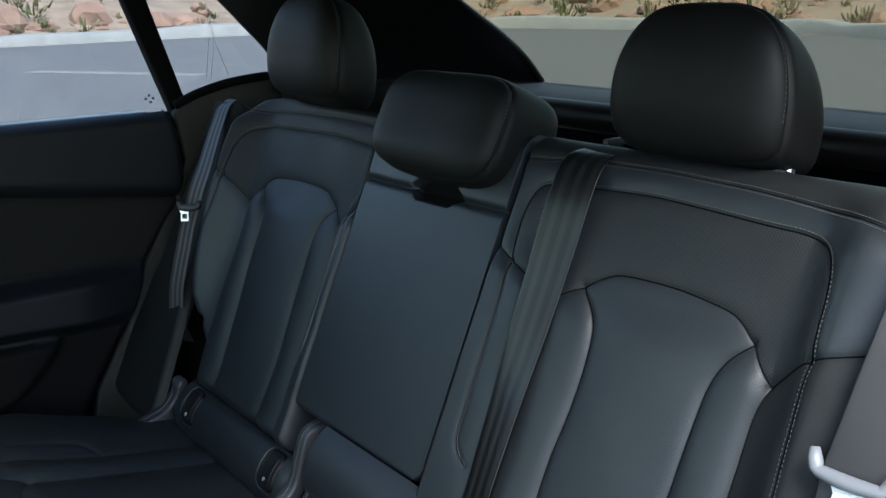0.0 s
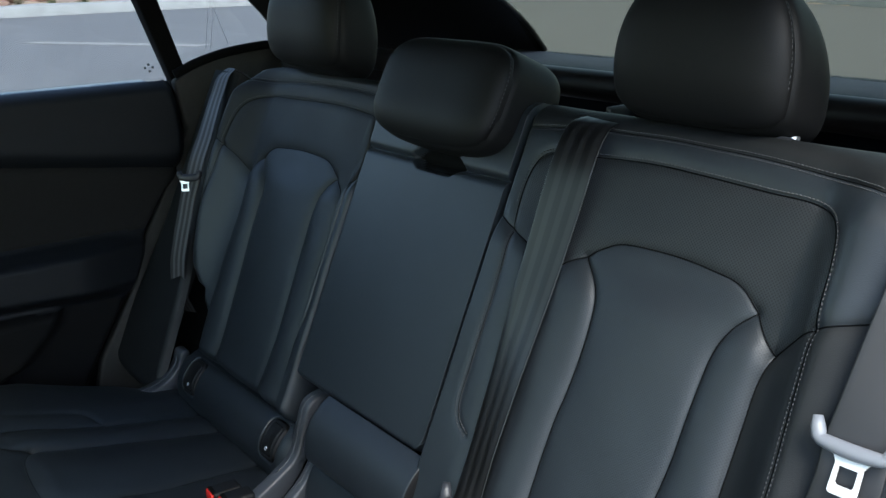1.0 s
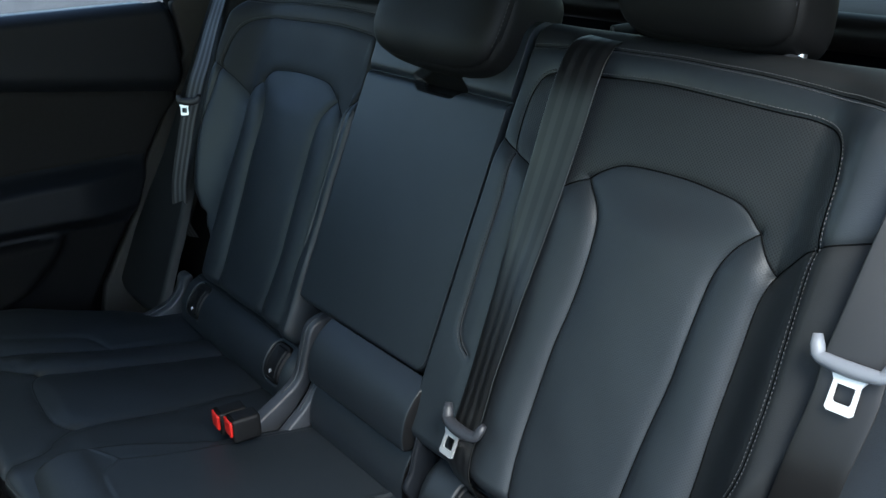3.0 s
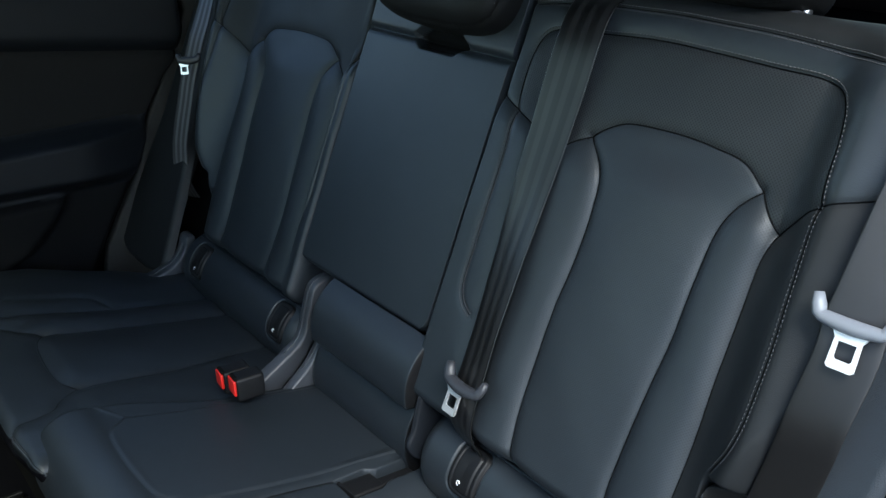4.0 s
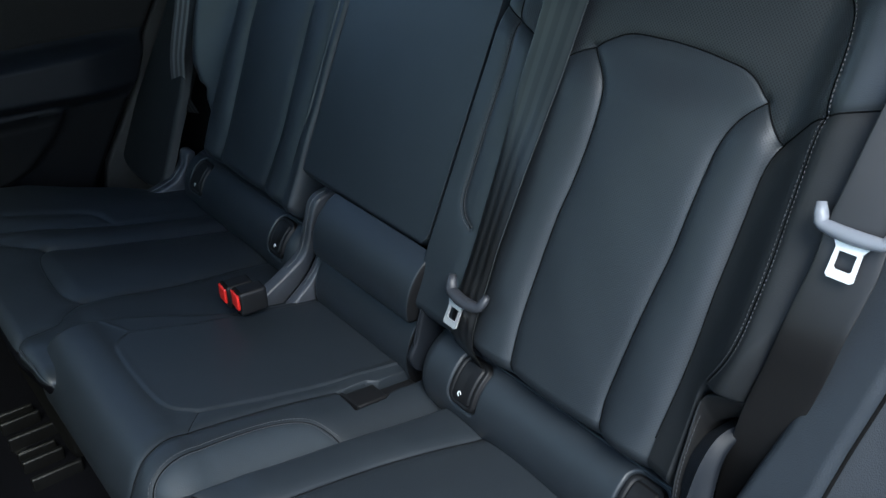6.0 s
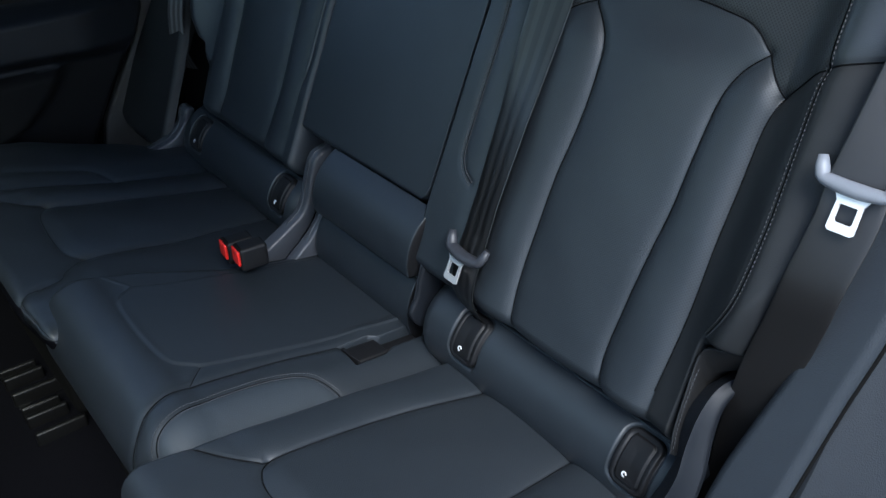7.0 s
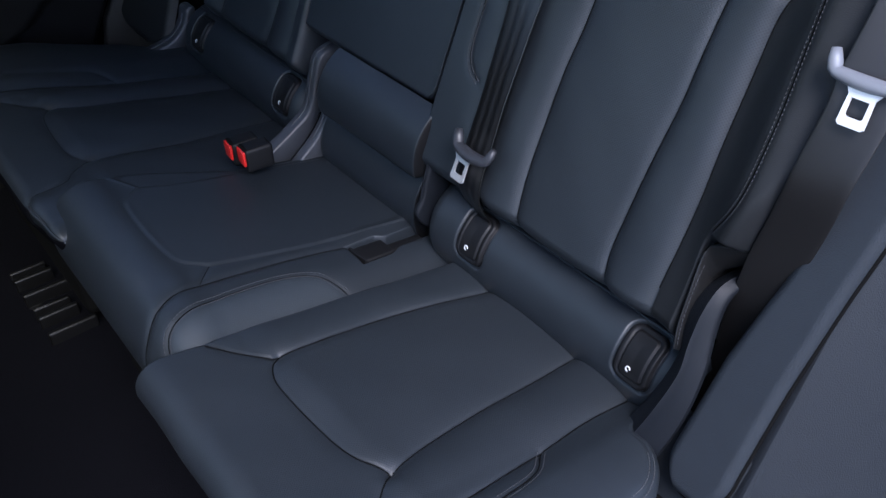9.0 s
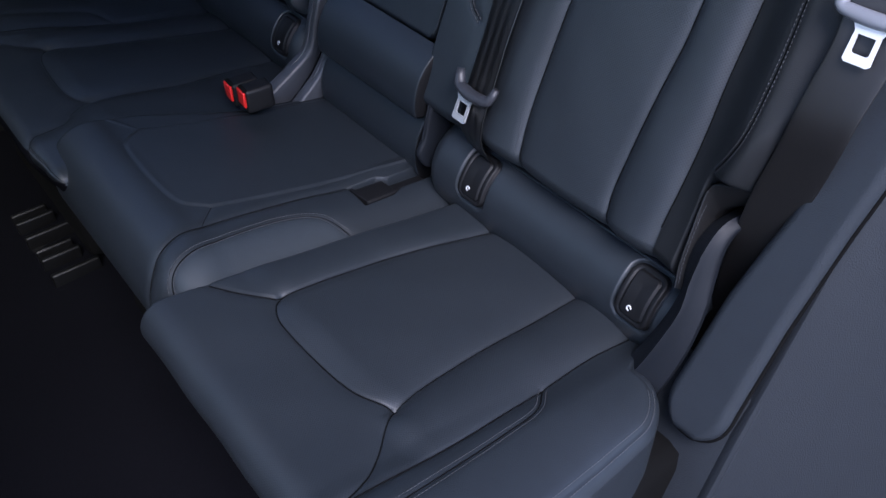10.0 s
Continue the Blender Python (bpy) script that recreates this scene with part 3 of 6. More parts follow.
def outer_backrest(side, base, step, label):
    e = thing("rear_seat", label, "rear seat", "rear bench seats", at=on_back(side * 0.40, 0.07))
    height, L = outer_height(side, base)
    xs = spaced(0.138, 0.712, step, step * 0.4, 0.03)
    if side < 0:
        xs = pattern_back(-1, xs)[::-1]
    ss = np.r_[np.arange(0.097, 0.116, step * 0.4), np.arange(0.116, 0.57, step), np.arange(0.57, 0.66, step * 0.8), np.arange(0.66, 0.765, step * 2)]
    clamp = lambda x, s: pattern_back(side, np.minimum(pattern(side, x), outer_edge(s, side))) - x
    pad = Pad(back_path(0.092, 0.592 if side > 0 else 0.611), xs, ss, height, clamp)
    X, S = pad.cells()
    U = pattern(side, X)
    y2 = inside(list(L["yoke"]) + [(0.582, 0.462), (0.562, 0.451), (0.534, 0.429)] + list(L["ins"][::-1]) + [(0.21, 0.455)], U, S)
    col = lambda line: np.interp(S, line[::-1, 1], line[::-1, 0])
    ins_top = np.interp(U, L["ins"][:, 0], L["ins"][:, 1])
    ci, co, ti, to = (col(L[k]) for k in ("ci", "co", "ti", "to"))
    low = (S < ins_top) & (U > 0.243) & (U < 0.534) & ~y2
    insert = low & (U > ci) & (U < co)
    strip_i = low & (U <= ci) & (U > ti)
    strip_o = low & (U >= co) & (U < to)
    rest = ~(y2 | insert | strip_i | strip_o) & (U < outer_edge(S, side) + 0.004)
    top_s = np.interp(U, L["top"][:, 0], L["top"][:, 1])
    top = rest & (S > top_s)
    rest &= ~top
    upper_in, upper_out = np.interp(U, L["si"][:, 0], L["si"][:, 1]), np.interp(U, L["so"][:, 0], L["so"][:, 1])
    bol_i = rest & (U < 0.36) & (S < upper_in)
    bol_o = rest & (U > 0.36) & (S < upper_out)
    border = rest & ~bol_i & ~bol_o
    # Outer bolster, tops and far shoulder and border take leather with shade painted in.
    made = [pad.panel("shoulder_panel", y2, M_PERFBIG if side > 0 else M_SHADELEATHER, None, "perforated black leather shoulder panel"),
            pad.panel("insert_panel", insert, M_PERF, None, "perforated padded middle panel"),
            pad.panel("tufted_strip", strip_i, M_PERF, None), pad.panel("tufted_strip", strip_o, M_PERF, None),
            pad.panel("side_bolster", bol_i, M_LEATHER, None), pad.panel("side_bolster", bol_o, M_SHADELEATHER if side > 0 else M_LEATHER, None),
            pad.panel("border_panel", border, M_LEATHER if side > 0 else M_SHADELEATHER, None), pad.panel("top_panel", top, M_SHADELEATHER, None)]
    sg = lambda line: [(float(pattern_back(side, x)), s) for x, s in line]
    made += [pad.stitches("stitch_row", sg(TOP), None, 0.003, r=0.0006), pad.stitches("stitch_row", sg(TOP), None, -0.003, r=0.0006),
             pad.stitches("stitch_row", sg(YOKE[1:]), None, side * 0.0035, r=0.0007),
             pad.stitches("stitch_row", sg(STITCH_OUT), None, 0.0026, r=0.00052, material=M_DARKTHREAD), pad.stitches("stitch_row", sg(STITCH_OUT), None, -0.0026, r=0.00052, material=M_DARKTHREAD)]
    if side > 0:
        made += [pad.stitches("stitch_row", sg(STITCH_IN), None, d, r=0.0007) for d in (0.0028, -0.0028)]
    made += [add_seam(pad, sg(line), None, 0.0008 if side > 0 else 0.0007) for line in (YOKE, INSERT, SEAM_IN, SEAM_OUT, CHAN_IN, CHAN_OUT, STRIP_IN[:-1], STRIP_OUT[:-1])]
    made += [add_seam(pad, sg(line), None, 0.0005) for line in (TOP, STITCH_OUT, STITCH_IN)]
    # hard shell behind the padding
    bm = box((min(side * 0.165, side * 0.66), 0, 0), (max(side * 0.165, side * 0.66), 0.03, 0.50), 0.008)
    m = Matrix.Translation(on_back(0, 0.085, base - 0.10)) @ Matrix.Rotation(-RECLINE, 4, "X")
    bmesh.ops.transform(bm, matrix=m, verts=bm.verts)
    made.append(part("rear_shell", bm, M_CARPET))
    for ob in made:
        if ob:
            local(ob, made[0] if ob.name.startswith(("stitch_row", "seam")) else e)
    return pad, e


pad_r, back_r = outer_backrest(1, 0.0, 0.0016, "black leather rear seat with perforated panels and grey stitching")
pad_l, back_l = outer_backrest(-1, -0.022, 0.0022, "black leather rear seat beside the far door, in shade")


def centre_backrest():
    e = thing("rear_seat", "narrow smooth black leather middle seat with folded-up armrest", "rear seat", "rear bench seats", at=on_back(0, 0.07))
    x0, x1 = -0.190, 0.136
    c = (x0 + x1) / 2

    def height(X, S):
        h = -0.004 + edge_roll(X - x0, 0.016, 0.05) + edge_roll(x1 - X, 0.005, 0.015) - 0.04 * (X - c) ** 2
        h = h + groove(np.abs(S - 0.522), 0.006, 0.002, 0.003, 0.006)
        # latch recess: a long octagon across the joint
        dx, ds = np.abs(X + 0.0115) - 0.054, np.abs(S - 0.526) - 0.0150
        d = np.maximum(np.maximum(dx, ds), (dx + 1.4 * ds) * 0.62 + 0.012)
        h = h - 0.016 * sstep(0.003, -0.002, d)
        # rounded lower corners
        q = np.hypot(np.maximum(0, np.abs(X - c) - 0.131) / 0.030, np.maximum(0, 0.198 - S) / 0.030)
        h = h - 0.05 * sstep(0.9, 1.05, q) + edge_roll(S - 0.168, 0.012, 0.03)
        return h

    xs = spaced(x0, x1, 0.0035, 0.0015, 0.02)
    ss = np.r_[np.arange(0.168, 0.20, 0.0015), np.arange(0.20, 0.50, 0.004), np.arange(0.50, 0.54, 0.0012), np.arange(0.54, 0.66, 0.003), np.arange(0.66, 0.75, 0.008)]
    pad = Pad(back_path(0.168, 0.597), xs, ss, height)
    X, S = pad.cells()
    dx, ds = np.abs(X + 0.0115) - 0.054, np.abs(S - 0.526) - 0.0150
    latch = np.maximum(np.maximum(dx, ds), (dx + 1.4 * ds) * 0.62 + 0.012) < -0.001
    made = [pad.panel("armrest_panel", (S <= 0.522) & ~latch, M_LEATHER, None, "smooth black leather armrest front"),
            pad.panel("top_panel", (S > 0.522) & ~latch, M_LEATHER, None),
            pad.panel("latch_recess", latch, M_DARK, None, "black finger recess of the armrest")]
    bm = box((x0 + 0.02, 0, 0), (x1 - 0.02, 0.03, 0.40), 0.008)
    bmesh.ops.transform(bm, matrix=Matrix.Translation(on_back(0, 0.185, -0.10)) @ Matrix.Rotation(-RECLINE, 4, "X"), verts=bm.verts)
    made.append(part("rear_shell", bm, M_CARPET))
    # padded foot in two rolls
    xa, xb = -0.086, 0.158
    p1 = Path((on_back(0, 0.080).y - 0.002, on_back(0, 0.080).z), radians(104), [(0.104, -radians(80))], 0.0)

    def foot(X, S):
        return edge_roll(X - xa, 0.012, 0.03) + edge_roll(xb - X, 0.007, 0.02) - 0.02 * sstep(0.004, 0.0, S)

    xs = spaced(xa, xb, 0.005, 0.0015, 0.02)
    pf = Pad(p1, xs, np.linspace(0, 0.104, 30), foot)
    X, S = pf.cells()
    made.append(pf.panel("foot_pad", X < xb - 0.0045, M_LEATHER, None, "padded black leather roll at the foot"))
    # The roll's right end is coloured near-black in place of shade.
    made.append(pf.panel("foot_end_shade", X >= xb - 0.0045, M_DOORLOW, None, "end of the roll, darkened in place of shade"))
    p2 = Path((-0.004, -0.03), radians(122), [(0.125, -radians(92))], 0.0)
    xs2 = spaced(-0.10, 0.150, 0.005, 0.0015, 0.02)
    pf2 = Pad(p2, xs2, np.linspace(0, 0.125, 34), lambda X, S: edge_roll(X + 0.10, 0.02, 0.03) + edge_roll(0.150 - X, 0.007, 0.02))
    X, S = pf2.cells()
    made.append(pf2.panel("lower_roll", X < 0.1455, M_LEATHER, None))
    # Shade is put into this end's colour too.
    made.append(pf2.panel("roll_end_shade", X >= 0.1455, M_DOORLOW, None))
    for ob in made:
        local(ob, e)
    return pad


pad_c = centre_backrest()


def rounded(dx, ds, hx, hs, r):
    """Signed distance to a rectangle with round corners."""
    dx, ds = np.abs(dx) - hx + r, np.abs(ds) - hs + r
    return np.hypot(np.maximum(dx, 0), np.maximum(ds, 0)) + np.minimum(np.maximum(dx, ds), 0) - r


def lower_roll(side, base):
    """The padded roll between seat back and cushion, with two child-seat anchor covers let into it."""
    e = thing("seat_roll", "padded black leather roll at the foot of the seat back", "seat roll", "rear bench rolls", at=(side * 0.37, 0.0, 0.03))
    path = Path((-0.003 - base * 0.8, -0.032 if side > 0 else -0.044), radians(138), [(0.140, -radians(128))], 0.0)
    xs = spaced(0.17, 0.586, 0.005, 0.002, 0.02)
    if side < 0:
        xs = -xs[::-1]

    def height(X, S):
        U = side * X
        h = edge_roll(U - 0.17, 0.03, 0.035) + edge_roll(0.586 - U, 0.012, 0.03)
        for c in (0.264, 0.527) if side > 0 else (0.226, 0.524):
            h = h - 0.006 * sstep(0.003, -0.002, rounded(U - c - 0.002, S - 0.090, 0.0245, 0.0345, 0.014))
        return h

    ss = np.linspace(0, 0.140, 66)
    xs = np.unique(np.r_[xs, side * np.arange(0.190, 0.300, 0.0015), side * np.arange(0.488, 0.566, 0.0015)])
    xs = xs[np.r_[True, np.diff(xs) > 0.0007]]
    pad = Pad(path, xs, ss, height)
    roll = pad.panel("roll_cover", np.ones((len(ss) - 1, len(xs) - 1), bool), M_LEATHER, None)
    local(roll, e)
    seam = [tuple(pad.on(side * x, 0.128, 0.0005)[0]) for x in np.linspace(0.18, 0.572, 20)]
    local(tube("piping", seam, 0.0016, M_LEATHER, None, "", 6), roll)
    for c in (0.264, 0.527) if side > 0 else (0.226, 0.524):
        f = thing("anchor_cover", "black plastic child-seat anchor cover with a small pale symbol", "anchor cover", "child-seat anchor covers", at=tuple(pad.on(side * c, 0.062)[0]))
        rows, cols = np.linspace(0.0530, 0.1270, 62), np.linspace(-0.0260, 0.0260, 56)
        C, R = np.meshgrid(cols, rows)
        outer, inner = rounded(C, R - 0.090, 0.0230, 0.0330, 0.013), rounded(C, R - 0.090, 0.0150, 0.0255, 0.006)
        H = -0.0010 + 0.0022 * (1 - (outer / 0.03) ** 2).clip(0, 1) - 0.005 * sstep(-0.0020, 0.0010, outer)
        H = H - 0.0018 * np.exp(-((inner - 0.0008) / 0.0009) ** 2) + 0.0010 * sstep(0.0, -0.002, inner)
        V = pad.path.at(side * (c + 0.002) + C, R, H).reshape(-1, 3)
        w = len(cols)
        quads = [((j * w + i, j * w + i + 1, (j + 1) * w + i + 1, (j + 1) * w + i), inner[j, i] < 0.0008) for j in range(len(rows) - 1) for i in range(w - 1)]
        lid = raw("cover_lid", V, [q for q, k in quads if k], M_ANCHOR)
        local(lid, f)
        local(raw("cover_frame", V, [q for q, k in quads if not k], M_ANCHOR), f)
        # small round symbol
        cc = pad.path.at(np.array([side * c]), np.array([0.0750]), 0.0026)[0]
        a = pad.path.at(np.array([side * c + 0.010]), np.array([0.0750]), 0.0026)[0] - cc
        b = pad.path.at(np.array([side * c]), np.array([0.0850]), 0.0026)[0] - cc
        a, b = a / np.linalg.norm(a), b / np.linalg.norm(b)
        n = np.cross(a, b) * (1 if np.cross(a, b)[1] < 0 else -1)
        v, fs = [], []
        for i in range(28):
            w0 = 2 * math.pi * i / 28
            for r, hh in ((0.0014, 0.0), (0.0033, 0.0), (0.0033, 0.0005), (0.0014, 0.0005)):
                v.append(cc + r * (math.cos(w0) * a + math.sin(w0) * b) + n * hh)
        for i in range(23):
            for j in range(4):
                fs.append((i * 4 + j, i * 4 + (j + 1) % 4, (i + 1) * 4 + (j + 1) % 4, (i + 1) * 4 + j))
        sym = raw("ring_symbol", v, fs, M_WHITESTEEL, None, "pale ring symbol")
        local(sym, lid)
    return e


lower_roll(1, 0.0)
lower_roll(-1, -0.022)


# ---- headrests ----
def headrest(cx, base_s, w, hgt, label, front, back, taper, lean, n, nz, dtop, dbot, post_gap=0.146, seam=0.35, nbot=5.5):
    """A padded block: rounder above, its face split from the wrap-round side by a sewn seam."""
    e = thing("headrest", label, "headrest", "rear headrests", at=on_back(cx, base_s, -0.03))
    nu, nv = 132, 92
    mid_o, half_o = (front + back) / 2, (front - back) / 2
    pts = np.zeros((nv + 1, nu, 3))
    loc = np.zeros((nv + 1, nu, 3))
    for j in range(nv + 1):
        th = -math.pi / 2 + math.pi * j / nv
        for i in range(nu):
            ph = 2 * math.pi * i / nu
            d = (math.cos(th) * math.cos(ph), math.cos(th) * math.sin(ph), math.sin(th))
            nv_z = nz if d[2] > 0 else max(nz, nbot)
            k = ((abs(d[0]) ** n + abs(d[1]) ** n) ** (nv_z / n) + abs(d[2]) ** nv_z) ** (-1 / nv_z)
            x, o, z = (q * k for q in d)
            up = (z + 1) / 2
            wx = w * (1 - (1 - taper) * float(sstep(0.35, 1.0, up)))
            depth = half_o * (1 - dtop * float(sstep(0.4, 1.0, up)) - dbot * float(sstep(0.3, 0.0, up)))
            oo = mid_o + o * depth - lean * up
            zz = base_s + up * hgt
            loc[j, i] = (x, o, up)
            gr = 0.0030 / (1 + (abs(o - seam) * depth / 0.0020) ** 2)
            nrm = np.array([np.sign(x) * abs(x) ** (n - 1), np.sign(o) * abs(o) ** (n - 1), np.sign(z) * abs(z) ** (nv_z - 1)])
            nrm /= np.linalg.norm(nrm) + 1e-9
            pts[j, i] = (cx + x * wx, oo, zz)
            pts[j, i] -= nrm * gr
    W = np.array([[list(on_back(*[p[0], p[2], p[1]])) for p in row] for row in pts])
    idx = lambda j, i: j * nu + i % nu
    face_f, face_s = [], []
    for j in range(nv):
        for i in range(nu):
            q = (idx(j, i), idx(j, i + 1), idx(j + 1, i + 1), idx(j + 1, i))
            o_mid = np.mean([loc[j, i, 1], loc[j, (i + 1) % nu, 1], loc[j + 1, i, 1], loc[j + 1, (i + 1) % nu, 1]])
            (face_f if o_mid > seam else face_s).append(q)
    flat = W.reshape(-1, 3)
    cen = flat.mean(0)

    def piece(name, fs, lab):
        used = sorted({k for f in fs for k in f})
        mp = {k: a for a, k in enumerate(used)}
        return raw(name, [flat[k] for k in used], [tuple(mp[k] for k in f) for f in fs], M_HEAD, None, lab)

    f1 = piece("face_panel", face_f, "smooth black leather face")
    f2 = piece("wrap_panel", face_s, "")
    for ob in (f1, f2):
        bm = bmesh.new()
        bm.from_mesh(ob.data)
        bmesh.ops.remove_doubles(bm, verts=bm.verts, dist=1e-6)
        bm.to_mesh(ob.data)
        bm.free()
        for p in ob.data.polygons:
            p.use_smooth = True
        local(ob, e)
    # stitches just inside the seam of the face
    sl = seam + 0.10
    for sgn in (1, -1):
        line = []
        for j in range(34, nv - 6):
            best = None
            for i in range(nu):
                a, b = loc[j, i], loc[j, (i + 1) % nu]
                if a[0] * sgn > 0 and (a[1] - sl) * (b[1] - sl) <= 0 and abs(a[1] - b[1]) > 1e-6:
                    t = (sl - a[1]) / (b[1] - a[1])
                    best = W[j, i] * (1 - t) + W[j, (i + 1) % nu] * t
            if best is not None:
                line.append(best)
        if len(line) > 4:
            q = smooth_line(line, 0.0052)
            v, fs = [], []
            for a, b in zip(q[:-1], q[1:]):
                ax = b - a
                out = (a + b) / 2 - cen
                out -= ax * (out @ ax) / (ax @ ax)
                out /= np.linalg.norm(out)
                ax /= np.linalg.norm(ax)
                sd = np.cross(ax, out)
                m = (a + b) / 2 + out * 0.0004
                k = len(v)
                for e0, f0 in ((m - ax * 0.0015, 0.6), (m + out * 0.0004, 1), (m + ax * 0.0015, 0.6)):
                    for su, sv in ((1, 0), (0, 1), (-1, 0), (0, -1)):
                        v.append(e0 + sd * 0.0006 * f0 * su + out * 0.0006 * f0 * sv)
                for g in (0, 4):
                    for jj in range(4):
                        fs.append((k + g + jj, k + g + (jj + 1) % 4, k + g + 4 + (jj + 1) % 4, k + g + 4 + jj))
            st = raw("stitch_row", v, fs, M_THREAD, None, "row of pale grey stitches")
            st["kind"] = "stuff"
            local(st, f1)
    for sx in (-1, 1):
        x = cx + sx * post_gap / 2
        a, b = on_back(x + (0.02 if cx > 0 else 0), base_s - 0.05, -0.04), on_back(x + (0.02 if cx > 0 else 0), base_s + 0.04, -0.04)
        local(tube("post", [a.lerp(b, t) for t in np.linspace(0, 1, 6)], 0.0065, M_STEEL, None, "chrome post", 14), e)
        c = on_back(x + (0.02 if cx > 0 else 0), (0.619 if cx > 0 else 0.606) if base_s > 0.58 else 0.578, -0.032 if cx > 0 else -0.07)
        local(tube("post_sleeve", [c + UB * z for z in (-0.02, 0.0, 0.006, 0.009)], np.array([0.013, 0.013, 0.012, 0.008]), M_LOOPDARK, None, "slate grey collar", 18), e)
    return e


headrest(0.368, 0.623, 0.111, 0.151, "black leather headrest with pale stitching on chrome posts", 0.024, -0.096, 0.829, -0.050, 3.9, 3.0, 0.21, 0.10, seam=0.50, nbot=5.5)
headrest(-0.396, 0.620, 0.114, 0.165, "black leather headrest in shade beside the far pillar", 0.044, -0.076, 0.829, -0.050, 3.9, 3.0, 0.21, 0.10, seam=0.50, nbot=5.5)
headrest(-0.010, 0.538, 0.130, 0.148, "low black leather middle headrest over the seat back's edge", 0.052, -0.074, 1.0, 0.006, 6.0, 3.6, 0.0, 0.03, seam=0.60, nbot=3.6)


# ---- cushions ----
def right_cushion(side, base, step, label):
    e = thing("seat_cushion", label, "seat cushion", "rear bench cushions", at=(side * 0.45, -0.20, -0.05))
    inner = cs([(0.238, -0.343), (0.263, -0.323), (0.287, -0.297), (0.290, -0.286), (0.289, -0.218), (0.289, -0.144), (0.304, -0.020), (0.306, 0.03)])
    front = cs([(0.290, -0.286), (0.304, -0.301), (0.334, -0.310), (0.395, -0.308), (0.454, -0.301), (0.489, -0.281)])
    outer = cs([(0.489, -0.281), (0.477, -0.234), (0.467, -0.165), (0.458, -0.083), (0.451, -0.015), (0.448, 0.03)])
    nose = cs([(0.489, -0.281), (0.503, -0.300), (0.528, -0.325), (0.548, -0.352), (0.556, -0.385), (0.560, -0.43), (0.562, -0.48)])
    edge = cs([(0.556, -0.385), (0.556, -0.297), (0.552, -0.232), (0.542, -0.150), (0.532, -0.073), (0.530, 0.03)])
    sew = cs([(0.543, -0.150), (0.564, -0.179), (0.570, -0.228), (0.575, -0.294), (0.577, -0.345), (0.578, -0.42)])
    L = {k: smooth_line(v, 0.008) for k, v in dict(inner=inner, front=front, outer=outer, nose=nose, edge=edge, sew=sew).items()}
    x0, x1 = 0.222 if side > 0 else 0.118, 0.647
    if side < 0:
        inner = cs([(0.192, -0.445), (0.213, -0.415)]) + inner
        L["inner"] = smooth_line(inner, 0.008)
    shift = 0.0 if side > 0 else 0.030
    path = cush_path(length=0.426 if side > 0 else 0.418, round_r=0.028 if side > 0 else 0.040, bend=122)
    col = lambda line, S: np.interp(S, line[np.argsort(line[:, 1]), 1], line[np.argsort(line[:, 1]), 0])

    def height(X, S):
        U = side * X + shift
        h = base + edge_roll(U - x0, 0.018 if side > 0 else 0.030, 0.045 if side > 0 else 0.016)
        if side < 0:
            h = h - 0.008 * sstep(0.20, 0.150, U) * sstep(0.30, 0.48, S) + groove(np.abs(S - 0.4555), 0.0022, 0.0012) * sstep(0.215, 0.205, U)
        # outer bolster: rises, then rounds down to a sewn edge; round rear corner
        d = np.where(U > 0.535, -rounded(U - 0.447, S + 0.10 * sstep(0.578, 0.535, U) - 0.581, 0.200, 0.500, 0.060), 0.2) if side > 0 else 0.647 - U
        h = h + 0.012 * sstep(0.532, 0.580, U) - 0.016 * (np.maximum(0, U - 0.582) / 0.065) ** 2
        h = h + edge_roll(d, 0.022, 0.020) - 0.13 * sstep(0.0035, 0.0, d)
        ci, co, ed = col(L["inner"], S), col(L["outer"], S), col(L["edge"], S)
        t = np.clip((U - ci) / (co - ci), 0, 1)
        deep = sstep(0.345, 0.315, S)
        h = h + 0.0070 * puff(t) * deep
        t = np.clip((U - co) / (ed - co), 0, 1)
        h = h + 0.0070 * puff(t) * deep
        t = np.clip((U - x0 - 0.004) / (ci - x0 - 0.004 + 1e-6), 0, 1)
        h = h + 0.004 * puff(t) * deep
        for k, e0, p, pw in (("inner", 0.0019, 0.0013, 0.010), ("front", 0.0019, 0.0014, 0.012), ("outer", 0.0019, 0.0014, 0.011),
                             ("nose", 0.0019, 0.0013, 0.010), ("edge", 0.0019, 0.0013, 0.010), ("sew", 0.0013, 0.001, 0.006)):
            h = h + groove(dist_to(L[k], U, S), e0, 0.0025, p, pw)
        h = h + groove(np.abs(d - 0.0135), 0.0014, 0.0020)
        return h + 0.0007 * np.sin(U * 53 + 2) * np.sin(S * 41)

    xs = np.unique(np.r_[spaced(x0, x1, step, step * 0.4, 0.03), np.arange(0.55, 0.647, step * 0.5)])
    if side < 0:
        xs = shift - xs[::-1]
    ss = np.r_[np.arange(0.0, 0.07, step), np.arange(0.07, 0.16, step * 0.6), np.arange(0.16, 0.40, step), np.arange(0.40, 0.52, step * 0.9), np.arange(0.52, 0.648, step * 2)]
    hem = [0.635, 0.640, 0.667, 0.692, 0.694] if side > 0 else [0.71, 0.74, 0.82, 0.835, 0.835]
    flare = lambda x, s: side * np.clip((side * x + shift - 0.55) / 0.097, 0, 1) * (np.interp(s, [0.08, 0.115, 0.26, 0.43, 0.6], hem) - 0.647)
    pad = Pad(path, xs, ss, height, flare)
    X, S = pad.cells()
    U = side * X + shift
    fr = np.interp(U, L["front"][:, 0], L["front"][:, 1])
    ci, co, ed = col(L["inner"], S), col(L["outer"], S), col(L["edge"], S)
